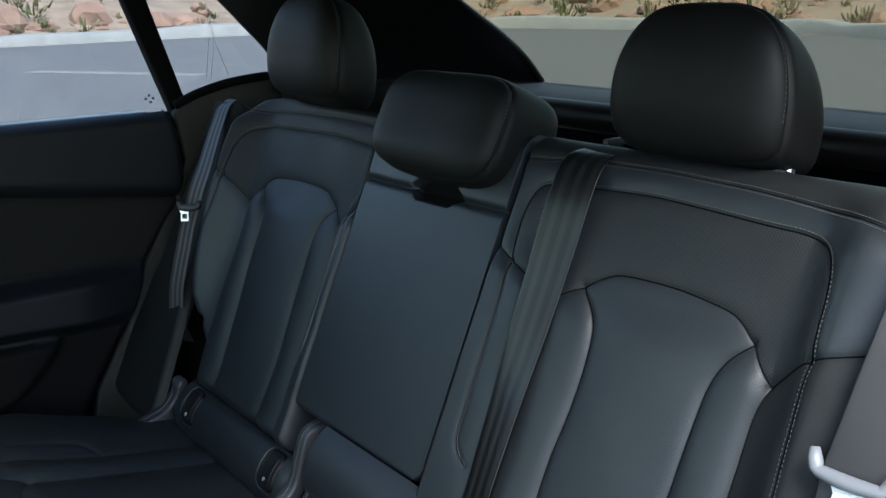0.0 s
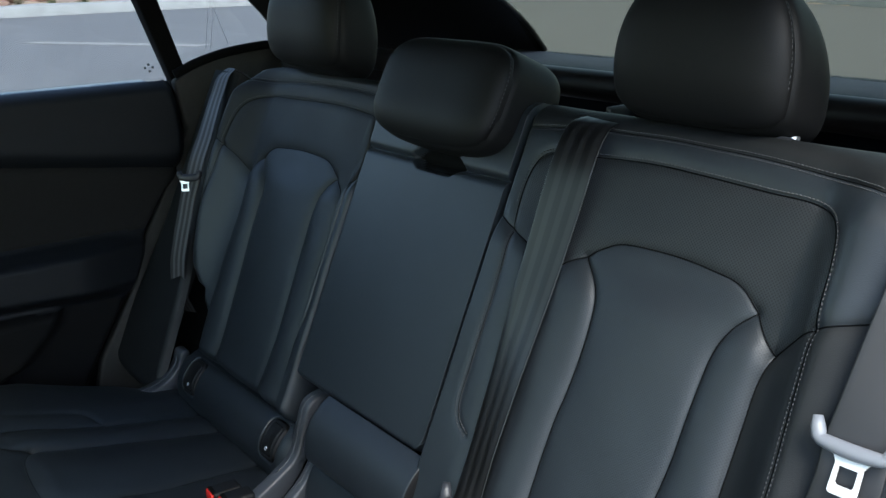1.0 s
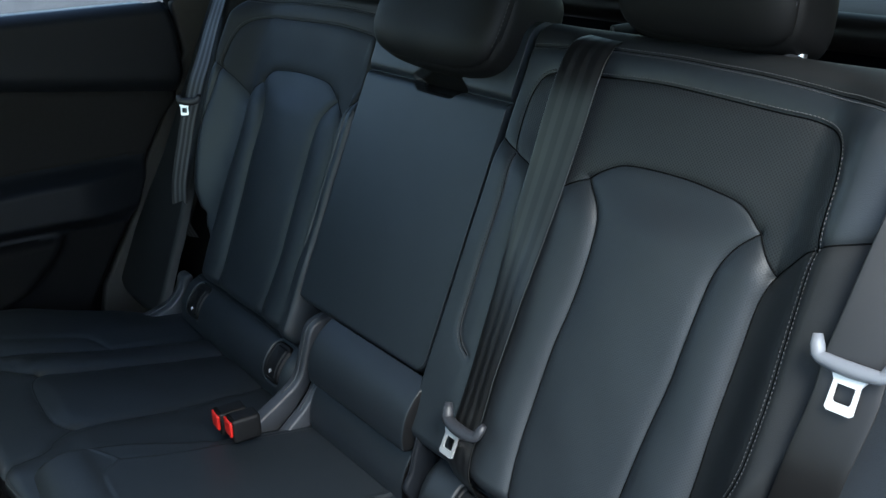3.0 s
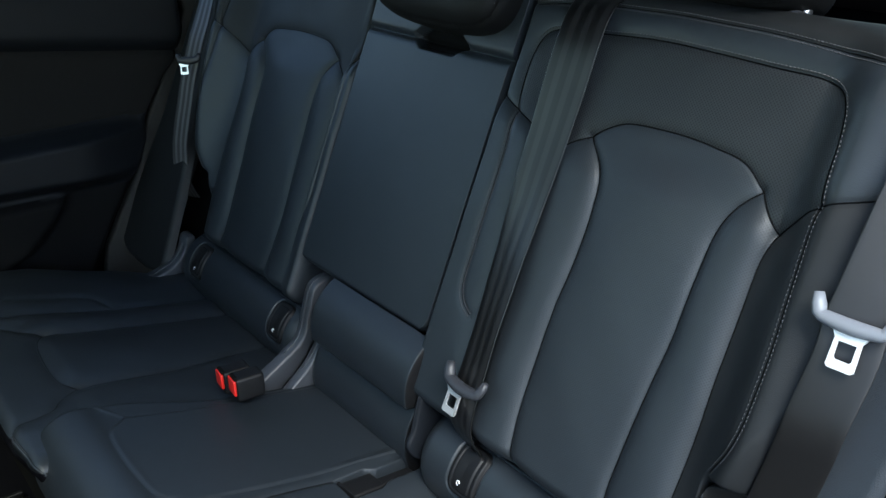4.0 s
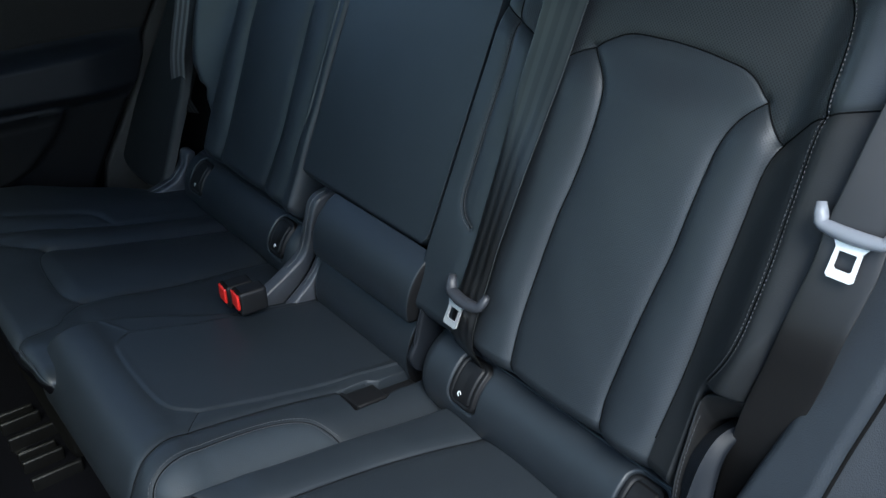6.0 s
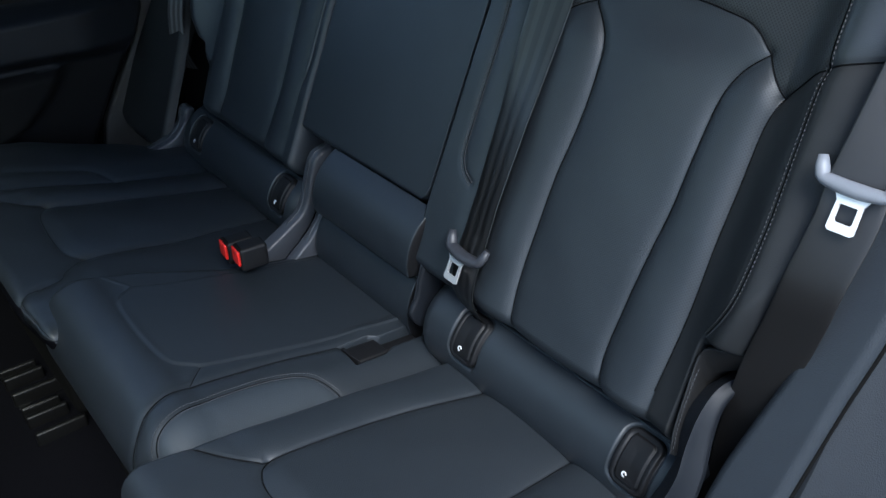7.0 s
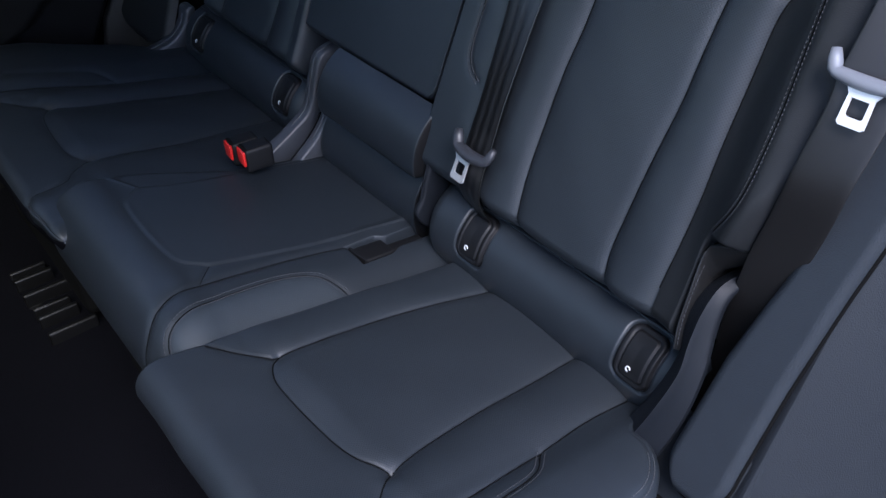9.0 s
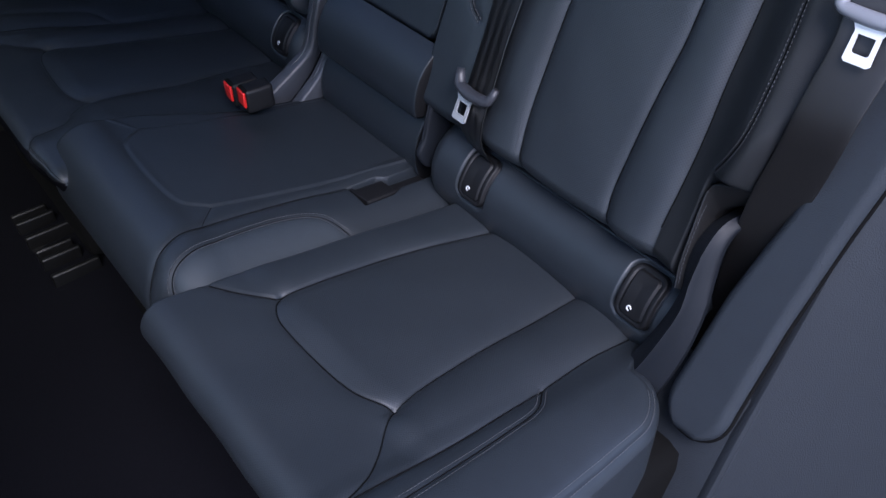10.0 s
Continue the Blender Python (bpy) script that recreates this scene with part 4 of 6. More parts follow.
    ns = col(L["nose"], S)
    insert = (U > ci) & (U < co) & (S < fr)
    strip = (U >= co) & (U < ed) & (S < 0.42) & ~((S > L["nose"][0, 1]) & (U < ns))
    # Below this line the front turns near-black, shade put in as colour.
    skirt = 0.60 if side > 0 else 0.466
    flank_o = (U >= np.where(S < 0.42, ed, ns)) & (S < skirt)
    inner_m = (U <= ci) & (S < L["inner"][:, 1].max()) & ~insert
    rest = ~(insert | strip | flank_o | inner_m)
    made = [pad.panel("insert_panel", insert, M_PERF, None, "perforated padded middle panel"), pad.panel("tufted_strip", strip, M_PERF, None),
            pad.panel("side_bolster", flank_o, M_LEATHER, None, "smooth outer bolster"), pad.panel("inner_strip", inner_m, M_LEATHER, None),
            pad.panel("front_panel", rest & (S < skirt), M_PERF, None), pad.panel("front_skirt_shade", S >= skirt, M_CARPET, None, "near-black skirt under the cushion, in place of shade")]
    if side < 0:
        made[0].data.materials[0] = M_LEATHER
    sg = lambda q: [(side * (x - shift), s) for x, s in q]
    made += [add_seam(pad, sg(line), None, 0.0008 if side > 0 else 0.0006) for line in (inner, front, outer, nose, edge)]
    if side > 0:
        made += [pad.stitches("stitch_row", sg(sew), None, d0, material=M_DARKTHREAD) for d0 in (0.0035, -0.0035)] + [add_seam(pad, sg(sew), None, 0.0007)]
    if side < 0:
        made += [pad.stitches("stitch_row", sg([(u, q) for u in np.linspace(0.158, 0.205, 6)]), None, 0, material=M_DARKTHREAD) for q in (0.4515, 0.4595)]
    for q in (0.0165, 0.0105) if side > 0 else ():
        r = 0.060 - q
        rim = [(0.587 + r * math.sin(a), 0.141 - r * math.cos(a)) for a in np.linspace(0.5, math.pi / 2, 9)] + [(0.647 - q, s) for s in np.linspace(0.16, 0.46, 14)]
        made.append(pad.stitches("stitch_row", sg(rim), None, 0, material=M_THREAD))
    bm = box((min(side * 0.27, side * 0.645), -0.36, -0.25), (max(side * 0.27, side * 0.645), -0.02, -0.05), 0.02)
    made.append(part("base", bm, M_DARK))
    for ob in made:
        if ob:
            local(ob, made[0] if ob.name.startswith(("stitch_row", "seam")) else e)
    return pad


right_cushion(1, 0.0, 0.0019, "black leather rear seat cushion with perforated panels, by the open door")
right_cushion(-1, -0.020, 0.0036, "black leather rear seat cushion beside the far door, in shade")


def well_gap(X, S):
    """Distance outside the buckle's well in the middle cushion."""
    half = 0.0125 + 0.0075 * sstep(0.085, 0.105, S)
    return np.maximum(np.abs(X - 0.1505 - 0.085 * (S - 0.03)) - half, np.abs(S - 0.086) - 0.060)


def centre_cushion():
    e = thing("seat_cushion", "smooth black leather middle seat cushion with a rounded raised front", "seat cushion", "rear bench cushions", at=(0.04, -0.20, -0.05))
    ins = cs([(-0.081, 0.03), (-0.092, -0.111), (-0.101, -0.214), (-0.115, -0.278), (-0.072, -0.309), (0.064, -0.309), (0.104, -0.277), (0.115, -0.197), (0.122, -0.109), (0.125, 0.03)])
    ins_c = [smooth_line(ins[0:4], 0.008), smooth_line(ins[3:7], 0.008), smooth_line(ins[6:], 0.008)]
    tie = cs([(0.104, -0.277), (0.133, -0.302)])
    tie_l = cs([(-0.115, -0.278), (-0.160, -0.302)])
    right = cs([(0.165, -0.45), (0.162, -0.390), (0.147, -0.354), (0.134, -0.304), (0.132, -0.197), (0.139, -0.107), (0.150, 0.03)])
    arc = cs([(0.240, -0.43), (0.234, -0.403), (0.206, -0.382), (0.185, -0.359), (0.170, -0.310), (0.164, -0.260), (0.165, -0.214), (0.178, -0.178), (0.209, -0.158), (0.240, -0.153)])
    R, A, T, TL = (smooth_line(v, 0.008) for v in (right, arc, tie, tie_l))
    x0, x1 = -0.215, 0.252
    path = cush_path(length=0.348, round_r=0.060, bend=116)

    def height(X, S):
        left = np.interp(S, [0.10, 0.175, 0.233, 0.283, 0.340, 0.40, 0.50], [-0.132, -0.142, -0.163, -0.178, -0.187, -0.182, -0.155])
        h = edge_roll(X - left, 0.045 - 0.012 * sstep(0.20, 0.32, S), 0.06) + 0.010 * sstep(0.33, 0.40, S)
        h = h - 0.024 * sstep(0.165, 0.250, X) ** 1.2 + edge_roll(0.252 - X, 0.012, 0.03)
        rim = np.min([dist_to(c, X, S) for c in ins_c], 0)
        h = h + np.where(inside(list(np.vstack(ins_c)), X, S), 0.0016 * sstep(0.0, 0.004, rim), -0.0004 * sstep(0.0, 0.004, rim)) + groove(rim, 0.0008, 0.0022)
        h = h + groove(dist_to(T, X, S), 0.0008, 0.0020) - groove(dist_to(TL, X, S), 0.0014, 0.0016)
        h = h + groove(dist_to(R, X, S), 0.0016, 0.0024, 0.0014, 0.007) + groove(dist_to(A, X, S), 0.0014, 0.0024, 0.0008, 0.008)
        # buckle well
        h = h - 0.018 * sstep(0.003, -0.002, well_gap(X, S)) + 0.0030 * np.exp(-((X - 0.122) / 0.008) ** 2) * sstep(0.16, 0.10, S)
        return h

    xs = np.unique(np.r_[spaced(x0, x1, 0.0024, 0.0016, 0.03), np.arange(0.120, 0.195, 0.0012)])
    xs = xs[np.r_[True, np.diff(xs) > 0.0006]]
    ss = np.unique(np.round(np.r_[np.arange(0.0, 0.40, 0.0024), np.arange(0.02, 0.16, 0.0018), np.arange(0.40, 0.51, 0.0026), np.arange(0.51, 0.645, 0.008)], 5))
    pad = Pad(path, xs, ss, height)
    X, S = pad.cells()
    poly = np.vstack(ins_c)
    insert = inside(list(poly), X, S)
    rr = np.interp(S, R[::-1, 1], R[::-1, 0])
    arc_in = inside(list(A) + [(0.30, A[-1, 1]), (0.30, A[0, 1])], X, S)
    well = well_gap(X, S) < -0.0012
    side_p = (X > rr) & ~arc_in & ~well
    rest = ~(insert | arc_in | side_p | well)
    # The arched panel is paled in colour for the light it faces.
    made = [pad.panel("insert_panel", insert, M_LEATHER, None, "smooth padded middle panel"), pad.panel("front_roll", rest, M_LEATHER, None),
            pad.panel("side_panel", side_p, M_LEATHER, None), pad.panel("arched_panel", arc_in, M_LITVINYL, None, "arched side panel, grey-blue from light put in its colour"),
            pad.panel("buckle_well", well, M_ANCHOR, None)]
    made += [pad.stitches("stitch_row", arc[1:-1], None, d, r=0.0007, lift=0.0009, material=M_MIDTHREAD) for d in (0.004, -0.004)]
    made += [add_seam(pad, line, None, r0) for line, r0 in ((tie, 0.0005), (right, 0.0007), (arc, 0.0007))]
    bm = box((-0.13, -0.35, -0.25), (0.22, -0.02, -0.05), 0.02)
    made.append(part("base", bm, M_DARK))
    for ob in made:
        if ob:
            local(ob, made[0] if ob.name.startswith(("stitch_row", "seam")) else e)
    # black buckle head lying in its well
    b = thing("belt_buckle", "black plastic belt buckle sunk in the cushion", "belt buckle", "belt buckles", at=tuple(pad.on(0.159, 0.12)[0]))
    c = pad.path.at(np.array([0.1590]), np.array([0.118]), 0.0)[0]
    m = Matrix.Translation(c) @ Matrix.Rotation(-TILT, 4, "X") @ Matrix.Rotation(radians(5), 4, "Z")
    for nm, lo, hi, bv in (("buckle_body", (-0.0165, -0.0235, -0.018), (0.0165, 0.0235, -0.0030), 0.004), ("buckle_lip", (-0.0175, -0.0262, -0.018), (0.0175, -0.0225, -0.0010), 0.001),
                           ("buckle_sleeve", (-0.0095, 0.0200, -0.020), (0.0075, 0.0800, -0.0095), 0.004)):
        bm = box(lo, hi, bv, 3)
        bmesh.ops.transform(bm, matrix=m, verts=bm.verts)
        local(part(nm, bm, M_ANCHOR), b)
    return pad


pad_cc = centre_cushion()


# ---- hinge covers ----
def hinge(name_label, poly, xa, xb, material):
    e = thing("hinge_cover", name_label, "hinge cover", "seat hinge covers", at=((xa + xb) / 2, poly[0][0], poly[0][1]))
    out = np.array(smooth_closed(poly))
    body = local(flank("cover_body", [tuple(p) for p in out], (xa, xb), material, None, "", bevel=0.004), e)
    crest = [(xa + (xb - xa) * 0.5, y, z) for y, z in out[: len(out) // 3]]
    local(tube("cover_rib", crest, 0.0012, material, None, "", 6), body)
    return e


def smooth_closed(pts, step=0.006):
    p = np.array(pts, float)
    p = np.vstack([p, p[:1]])
    out = []
    n = len(p) - 1
    for i in range(n):
        a, b, c, d = p[(i - 1) % n], p[i], p[(i + 1) % n], p[(i + 2) % n]
        for t in np.linspace(0, 1, 6, endpoint=False):
            out.append(0.5 * (2 * b + (c - a) * t + (2 * a - 5 * b + 4 * c - d) * t ** 2 + (3 * b - a - 3 * c + d) * t ** 3))
    return out


def hinge_arm():
    """The wide curved blade beside the near seat back, crowned across its face."""
    rails = (([0.578, 0.567, 0.566, 0.568, 0.575, 0.570, 0.556, 0.545], [0.186, 0.160, 0.140, 0.117, 0.096, 0.056, 0.010, -0.030], [-0.030, -0.006, 0.002, 0.002, 0.002, 0.002, 0.002, 0.002]),
             ([0.594, 0.590, 0.589, 0.590, 0.593, 0.586, 0.575, 0.562], [0.192, 0.176, 0.150, 0.116, 0.084, 0.043, 0.004, -0.030], [-0.026, 0.006, 0.018, 0.020, 0.020, 0.020, 0.018, 0.016]),
             ([0.602, 0.600, 0.600, 0.603, 0.610, 0.611, 0.605, 0.594], [0.190, 0.176, 0.158, 0.132, 0.094, 0.052, 0.012, -0.030], [-0.030, -0.004, 0.008, 0.010, 0.010, 0.010, 0.008, 0.006]))
    lines = []
    for xs, ss, d in rails:
        q = smooth_line([tuple(on_back(x, s, k)) for x, s, k in zip(xs, ss, d)], 0.002)
        lines.append(q[np.linspace(0, len(q) - 1, 48).astype(int)])
    A, M, B = lines
    back = np.array(tuple(NB)) * -0.022
    out = np.array(tuple(NB))
    rows = [A + back, A + back * 0.12]
    for t in np.linspace(0, 0.94, 6):
        rows.append(A * (1 - t) + M * t)
    rows.append(M + out * 0.0006)
    for t in np.linspace(0.04, 1, 6):
        rows.append(M * (1 - t) + B * t + out * 0.0012 * 4 * t * (1 - t))
    rows += [B + back * 0.10, B + back * 0.25]
    V = np.stack(rows, 1)
    n, w = V.shape[:2]
    e = thing("hinge_cover", "curved dark grey plastic hinge cover beside the seat back", "hinge cover", "seat hinge covers", at=on_back(0.59, 0.0))
    split = 8
    for name, lo, hi in (("side_face", 0, split), ("front_face", split, w - 1)):
        U = V[:, lo:hi + 1]
        k = hi - lo + 1
        faces = [(r * k + c, r * k + c + 1, (r + 1) * k + c + 1, (r + 1) * k + c) for r in range(n - 1) for c in range(k - 1)]
        faces += [tuple(range(k)), tuple(range((n - 1) * k, n * k))[::-1]]
        piece = local(raw(name, U.reshape(-1, 3), faces, M_HINGE), e)
        sharp_smooth(piece, 50)


hinge_arm()
# These three covers take the plastic with caught light in its colour.
hinge("short curved grey plastic hinge bracket at the far side", [(-0.067, -0.013), (-0.039, -0.006), (-0.011, 0.004), (0.011, 0.026), (0.020, 0.050), (0.036, 0.050), (0.032, 0.024), (0.026, -0.004), (0.006, -0.026), (-0.015, -0.036), (-0.047, -0.034)], -0.640, -0.606, M_HINGELIT)
hinge("slim curved grey plastic hinge cover between two seats", [(0.065, 0.135), (0.027, 0.127), (0.012, 0.094), (-0.004, 0.050), (-0.036, 0.027), (-0.085, -0.004), (-0.076, -0.034), (-0.020, 0.000), (0.017, 0.043), (0.031, 0.083), (0.041, 0.107), (0.066, 0.118)],
      -0.154, -0.130, M_HINGELIT)
hinge("short curved grey plastic hinge cover of the middle seat", [(0.038, 0.128), (0.016, 0.094), (0.007, 0.058), (-0.015, 0.027), (-0.060, -0.014), (-0.034, -0.040), (0.002, 0.000), (0.030, 0.028), (0.045, 0.071), (0.051, 0.105)],
      -0.112, -0.092, M_HINGELIT)
hinge("dark grey plastic hinge cover beside the middle seat", [(0.008, 0.120), (-0.008, 0.085), (-0.016, 0.056), (-0.026, 0.034), (-0.008, 0.010), (0.02, 0.03), (0.04, 0.10)], 0.161, 0.171, M_HINGE)


# ---- buckles with red release buttons ----
def red_buckle(x, y, z, yaw):
    m = pose(x, y, z, 0, 0, yaw)
    e = thing("belt_buckle", "black belt buckle with a red release button, standing between cushions", "belt buckle", "belt buckles", at=(x, y, z))
    bm = box((-0.0140, -0.017, -0.026), (0.0140, 0.023, 0.009), 0.006, 4)
    bmesh.ops.transform(bm, matrix=m, verts=bm.verts)
    body = local(part("buckle_body", bm, M_ANCHOR), e)
    bm = box((-0.0118, -0.0205, -0.016), (0.0118, -0.0160, 0.0068), 0.0020, 2)
    bmesh.ops.transform(bm, matrix=m, verts=bm.verts)
    local(part("release_button", bm, M_RED, None, "red release button"), body)
    bm = box((-0.010, -0.0180, 0.0066), (0.010, -0.0125, 0.0096), 0.001, 2)
    bmesh.ops.transform(bm, matrix=m, verts=bm.verts)
    local(part("tongue_slot", bm, M_DARK), body)


red_buckle(-0.120, -0.121, 0.0450, -5)
red_buckle(-0.073, -0.123, 0.0570, -5)


# ---- seat belts ----
def tongue(at, across, down, out, parent, k=1.0, loop=M_LOOPGREY, plate=M_WHITESTEEL, slide=0.0, sag=0.006, fat=1.0, horn=0.016):
    """Belt tongue: a plastic bow round the webbing and a steel plate with a window."""
    o, a, d, n = Vector(at), Vector(across).normalized(), Vector(down).normalized(), Vector(out).normalized()
    d = (d - a * d.dot(a)).normalized()
    n = a.cross(d)
    n = n if n.dot(Vector(out)) > 0 else -n
    bow = []
    for t in np.linspace(0, 1, 25):
        u = (t - 0.5) * 0.066 * k
        ends = max(0, abs(t - 0.5) - 0.40) / 0.10
        bow.append(o + a * u + d * (sag * k * (1 - (2 * t - 1) ** 2) - horn * k * ends ** 1.3) + n * 0.004)
    ob = tube("tongue_bow", bow, np.array([0.0065 * fat * k * (0.75 + 0.25 * math.sin(math.pi * t)) * min(1.0, 0.70 + 8 * min(t, 1 - t)) for t in np.linspace(0, 1, 25)]), loop, None, "moulded grey plastic bow", 14, 0.8)
    bow_part = local(ob, parent)
    w, h, iw = 0.0118 * k, 0.033 * k, 0.0078 * k
    bm = bmesh.new()
    outer = [(-w * 1.35, 0), (-w * 0.95, 0.008 * k), (-w, h * 0.94), (-w * 0.8, h), (w * 0.8, h), (w, h * 0.94), (w * 0.95, 0.008 * k), (w * 1.35, 0)]
    inner = [(-iw, 0.010 * k), (-iw, 0.012 * k), (-iw, h * 0.70), (-iw * 0.8, h * 0.76), (iw * 0.8, h * 0.76), (iw, h * 0.70), (iw, 0.012 * k), (iw, 0.010 * k)]
    P = lambda u, v, z: o + d * (sag + 0.003 * k) + a * (u + slide) + d * v + n * z
    fr = [[bm.verts.new(P(u, v, z)) for u, v in ring] for ring in (outer, inner) for z in (0.0045, 0.0020)]
    m = len(outer)
    of, obk, nf, nbk = fr[0], fr[1], fr[2], fr[3]
    for i in range(m):
        j = (i + 1) % m
        for q in ((of[i], of[j], nf[j], nf[i]), (obk[j], obk[i], nbk[i], nbk[j]), (of[j], of[i], obk[i], obk[j]), (nf[i], nf[j], nbk[j], nbk[i])):
            bm.faces.new(q)
    bmesh.ops.recalc_face_normals(bm, faces=bm.faces)
    local(part("tongue_plate", bm, plate, None, "pale steel plate with a rectangular window", smooth=False), bow_part)


def belt(label, pts, wide, material, width=0.0475, at=None):
    e = thing("seat_belt", label, "seat belt", "rear seat belts", at=at or pts[len(pts) // 2])
    q = smooth_line([tuple(p) for p in pts], 0.006)
    ts = np.linspace(0, 1, len(q))
    wd = np.stack([np.interp(ts, np.linspace(0, 1, len(wide)), [w[i] for w in wide]) for i in range(3)], 1)
    local(band("webbing", q, wd, width, 0.0016, material, None), e)
    return e


def belts():
    b = on_back
    e = belt("black seat belt of the middle seat, over the seat back", [b(0.252, 0.632, -0.075), b(0.250, 0.625, -0.035), b(0.247, 0.608, 0.000), b(0.248, 0.588, 0.014), b(0.2505, 0.556, 0.0195), b(0.2480, 0.50, 0.0160), b(0.2460, 0.45, 0.0130), b(0.2455, 0.40, 0.0125),
              b(0.247, 0.31, 0.0130), b(0.2485, 0.24, 0.014), b(0.250, 0.18, 0.014), b(0.250, 0.135, 0.013), b(0.250, 0.108, 0.005), b(0.250, 0.088, -0.015), b(0.250, 0.06, -0.05)], [(1, 0.10, 0), (1, 0.28, 0), (1, 0.26, 0), (1, 0.12, 0), (1, -0.15, 0), (1, -0.28, 0), (1, -0.20, 0), (1, -0.10, 0)], M_WEB, 0.053)
    tongue(b(0.253, 0.160, 0.020), (1, 0.0, -0.02), -UB, NB, e, 0.95, M_LOOPDARK, M_PLATE, -0.010, fat=1.35)
    e = belt("black seat belt hanging beside the open door", [b(0.690, 0.66, 0.040), b(0.662, 0.54, 0.044), b(0.657, 0.488, 0.045), b(0.653, 0.42, 0.045), b(0.651, 0.385, 0.045), b(0.6525, 0.356, 0.045), b(0.6485, 0.308, 0.044), b(0.6445, 0.280, 0.037), b(0.6375, 0.253, 0.025), b(0.6245, 0.206, 0.005), b(0.6165, 0.163, -0.015), b(0.6075, 0.119, -0.039), b(0.6040, 0.060, -0.062), b(0.6000, -0.010, -0.072)], [(0.66, 0.75, 0), (0.72, 0.70, 0), (0.85, 0.5, 0), (0.95, 0.20, 0), (0.97, 0.16, 0), (0.98, 0.14, 0.03), (0.98, 0.14, 0.05)], M_WEBBROWN)
    tongue(b(0.651, 0.386, 0.050), (1, 0.08, -0.01), -UB, NB, e, 0.95, M_LOOPGREY, M_WHITESTEEL, 0.002, 0.003, 1.2, 0.016)
    # The far belt's sheen lies in its webbing colour.
    e = belt("seat belt at the far side, its sheen put in as pale stripes", [Vector((-0.690, 0.340, 0.440)), Vector((-0.735, 0.250, 0.530)), Vector((-0.735, 0.215, 0.532)), Vector((-0.700, 0.177, 0.499)), Vector((-0.660, 0.127, 0.430)), b(-0.645, 0.425, 0.027), b(-0.645, 0.392, 0.025), b(-0.650, 0.350, 0.020),
              b(-0.655, 0.310, 0.012), b(-0.661, 0.270, 0.004), b(-0.668, 0.225, -0.008), b(-0.690, 0.17, -0.04), b(-0.720, 0.12, -0.10)], [(0.97, -0.22, 0), (0.97, -0.22, 0), (0.96, 0.08, 0), (0.95, 0.26, 0), (0.95, 0.26, 0), (0.96, 0.26, 0), (1, 0.2, 0)], M_WEBSHEEN, 0.041)
    tongue(b(-0.640, 0.388, 0.032), (0.6, 0.8, 0.02), -UB, NB, e, 0.58, M_LOOPDARK, M_STEEL, -0.009, fat=1.9)


belts()


# belt guide let into the top of the seat back
def belt_guide():
    e = thing("belt_guide", "black plastic belt outlet in the top of the seat back", "belt guide", at=on_back(0.25, 0.62, -0.06))
    for x in (0.225, 0.300):
        bm = box((x - 0.004, -0.02, -0.01), (x + 0.004, 0.03, 0.022), 0.003, 2)
        bmesh.ops.transform(bm, matrix=Matrix.Translation(on_back(0, 0.622, -0.06)), verts=bm.verts)
        local(part("guide_cheek", bm, M_GREYPLASTIC), e)
    bm = box((0.215, 0.02, -0.01), (0.305, 0.04, 0.018), 0.004, 2)
    bmesh.ops.transform(bm, matrix=Matrix.Translation(on_back(0, 0.622, -0.06)), verts=bm.verts)
    local(part("guide_bridge", bm, M_PLASTIC), e)


belt_guide()


# ---- fixed side pads beside the seat backs, and the trim around them ----
def side_pad(side, base, label):
    e = thing("side_pad", label, "side bolster", "fixed side bolsters", at=on_back(side * 0.66, 0.0))

    def limits(S):
        lo = np.interp(S, [-0.02, 0.12, 0.17, 0.215, 0.26, 0.33, 0.6], [0.606, 0.620, 0.630, 0.640, 0.645, 0.648, 0.668] if side > 0 else [0.628, 0.642, 0.648, 0.658, 0.673, 0.690, 0.715])
        hi = np.interp(S, [-0.02, 0.03, 0.12, 0.22, 0.27, 0.6], [0.679, 0.680, 0.685, 0.695, 0.702, 0.737] if side > 0 else [0.86, 0.855, 0.845, 0.825, 0.815, 0.80])
        k = np.sqrt(np.clip(1 - (np.maximum(0, 0.016 - S) / 0.040) ** 2, 0.02, 1))
        c = lo * 0.5 + hi * 0.5
        return c + (lo - c) * k, c + (hi - c) * k

    def height(T, S):
        lo, hi = limits(S)
        d = np.minimum(np.minimum(T * (hi - lo), (1 - T) * (hi - lo)), (S + 0.024) * 1.0)
        return base + edge_roll(d, 0.012 if side > 0 else 0.014, 0.014 if side > 0 else 0.016)

    def across(T, S):
        lo, hi = limits(S)
        return side * (lo + (hi - lo) * T) - T

    ts = np.r_[np.linspace(0, 0.2, 14), np.linspace(0.22, 0.78, 18), np.linspace(0.8, 1, 14)]
    ss = np.r_[np.arange(-0.024, 0.02, 0.002), np.arange(0.02, 0.60, 0.006)]
    pad = Pad(back_path(-0.03, 0.7), ts, ss, height, across)
    full = np.ones((len(ss) - 1, len(ts) - 1), bool)
    # The far cover takes a darker material, so its shade is in the colour.
    ob = pad.panel("pad_cover", full, M_GRAIN if side > 0 else M_SHADELEATHER, None)
    local(ob, e)
    rim = [tuple(pad.on(t, -0.0225, -0.002)[0]) for t in np.linspace(0.10, 0.96, 16)]
    rim += [tuple(pad.on(0.985, s, -0.002)[0]) for s in np.r_[np.linspace(-0.020, 0.02, 8), np.linspace(0.03, 0.58, 40)]]
    local(tube("edge_seal", rim, 0.0026, M_DARK, None, "thin black edge seal", 6), ob)


side_pad(1, 0.012, "padded blue-black side bolster fixed beside the seat back")
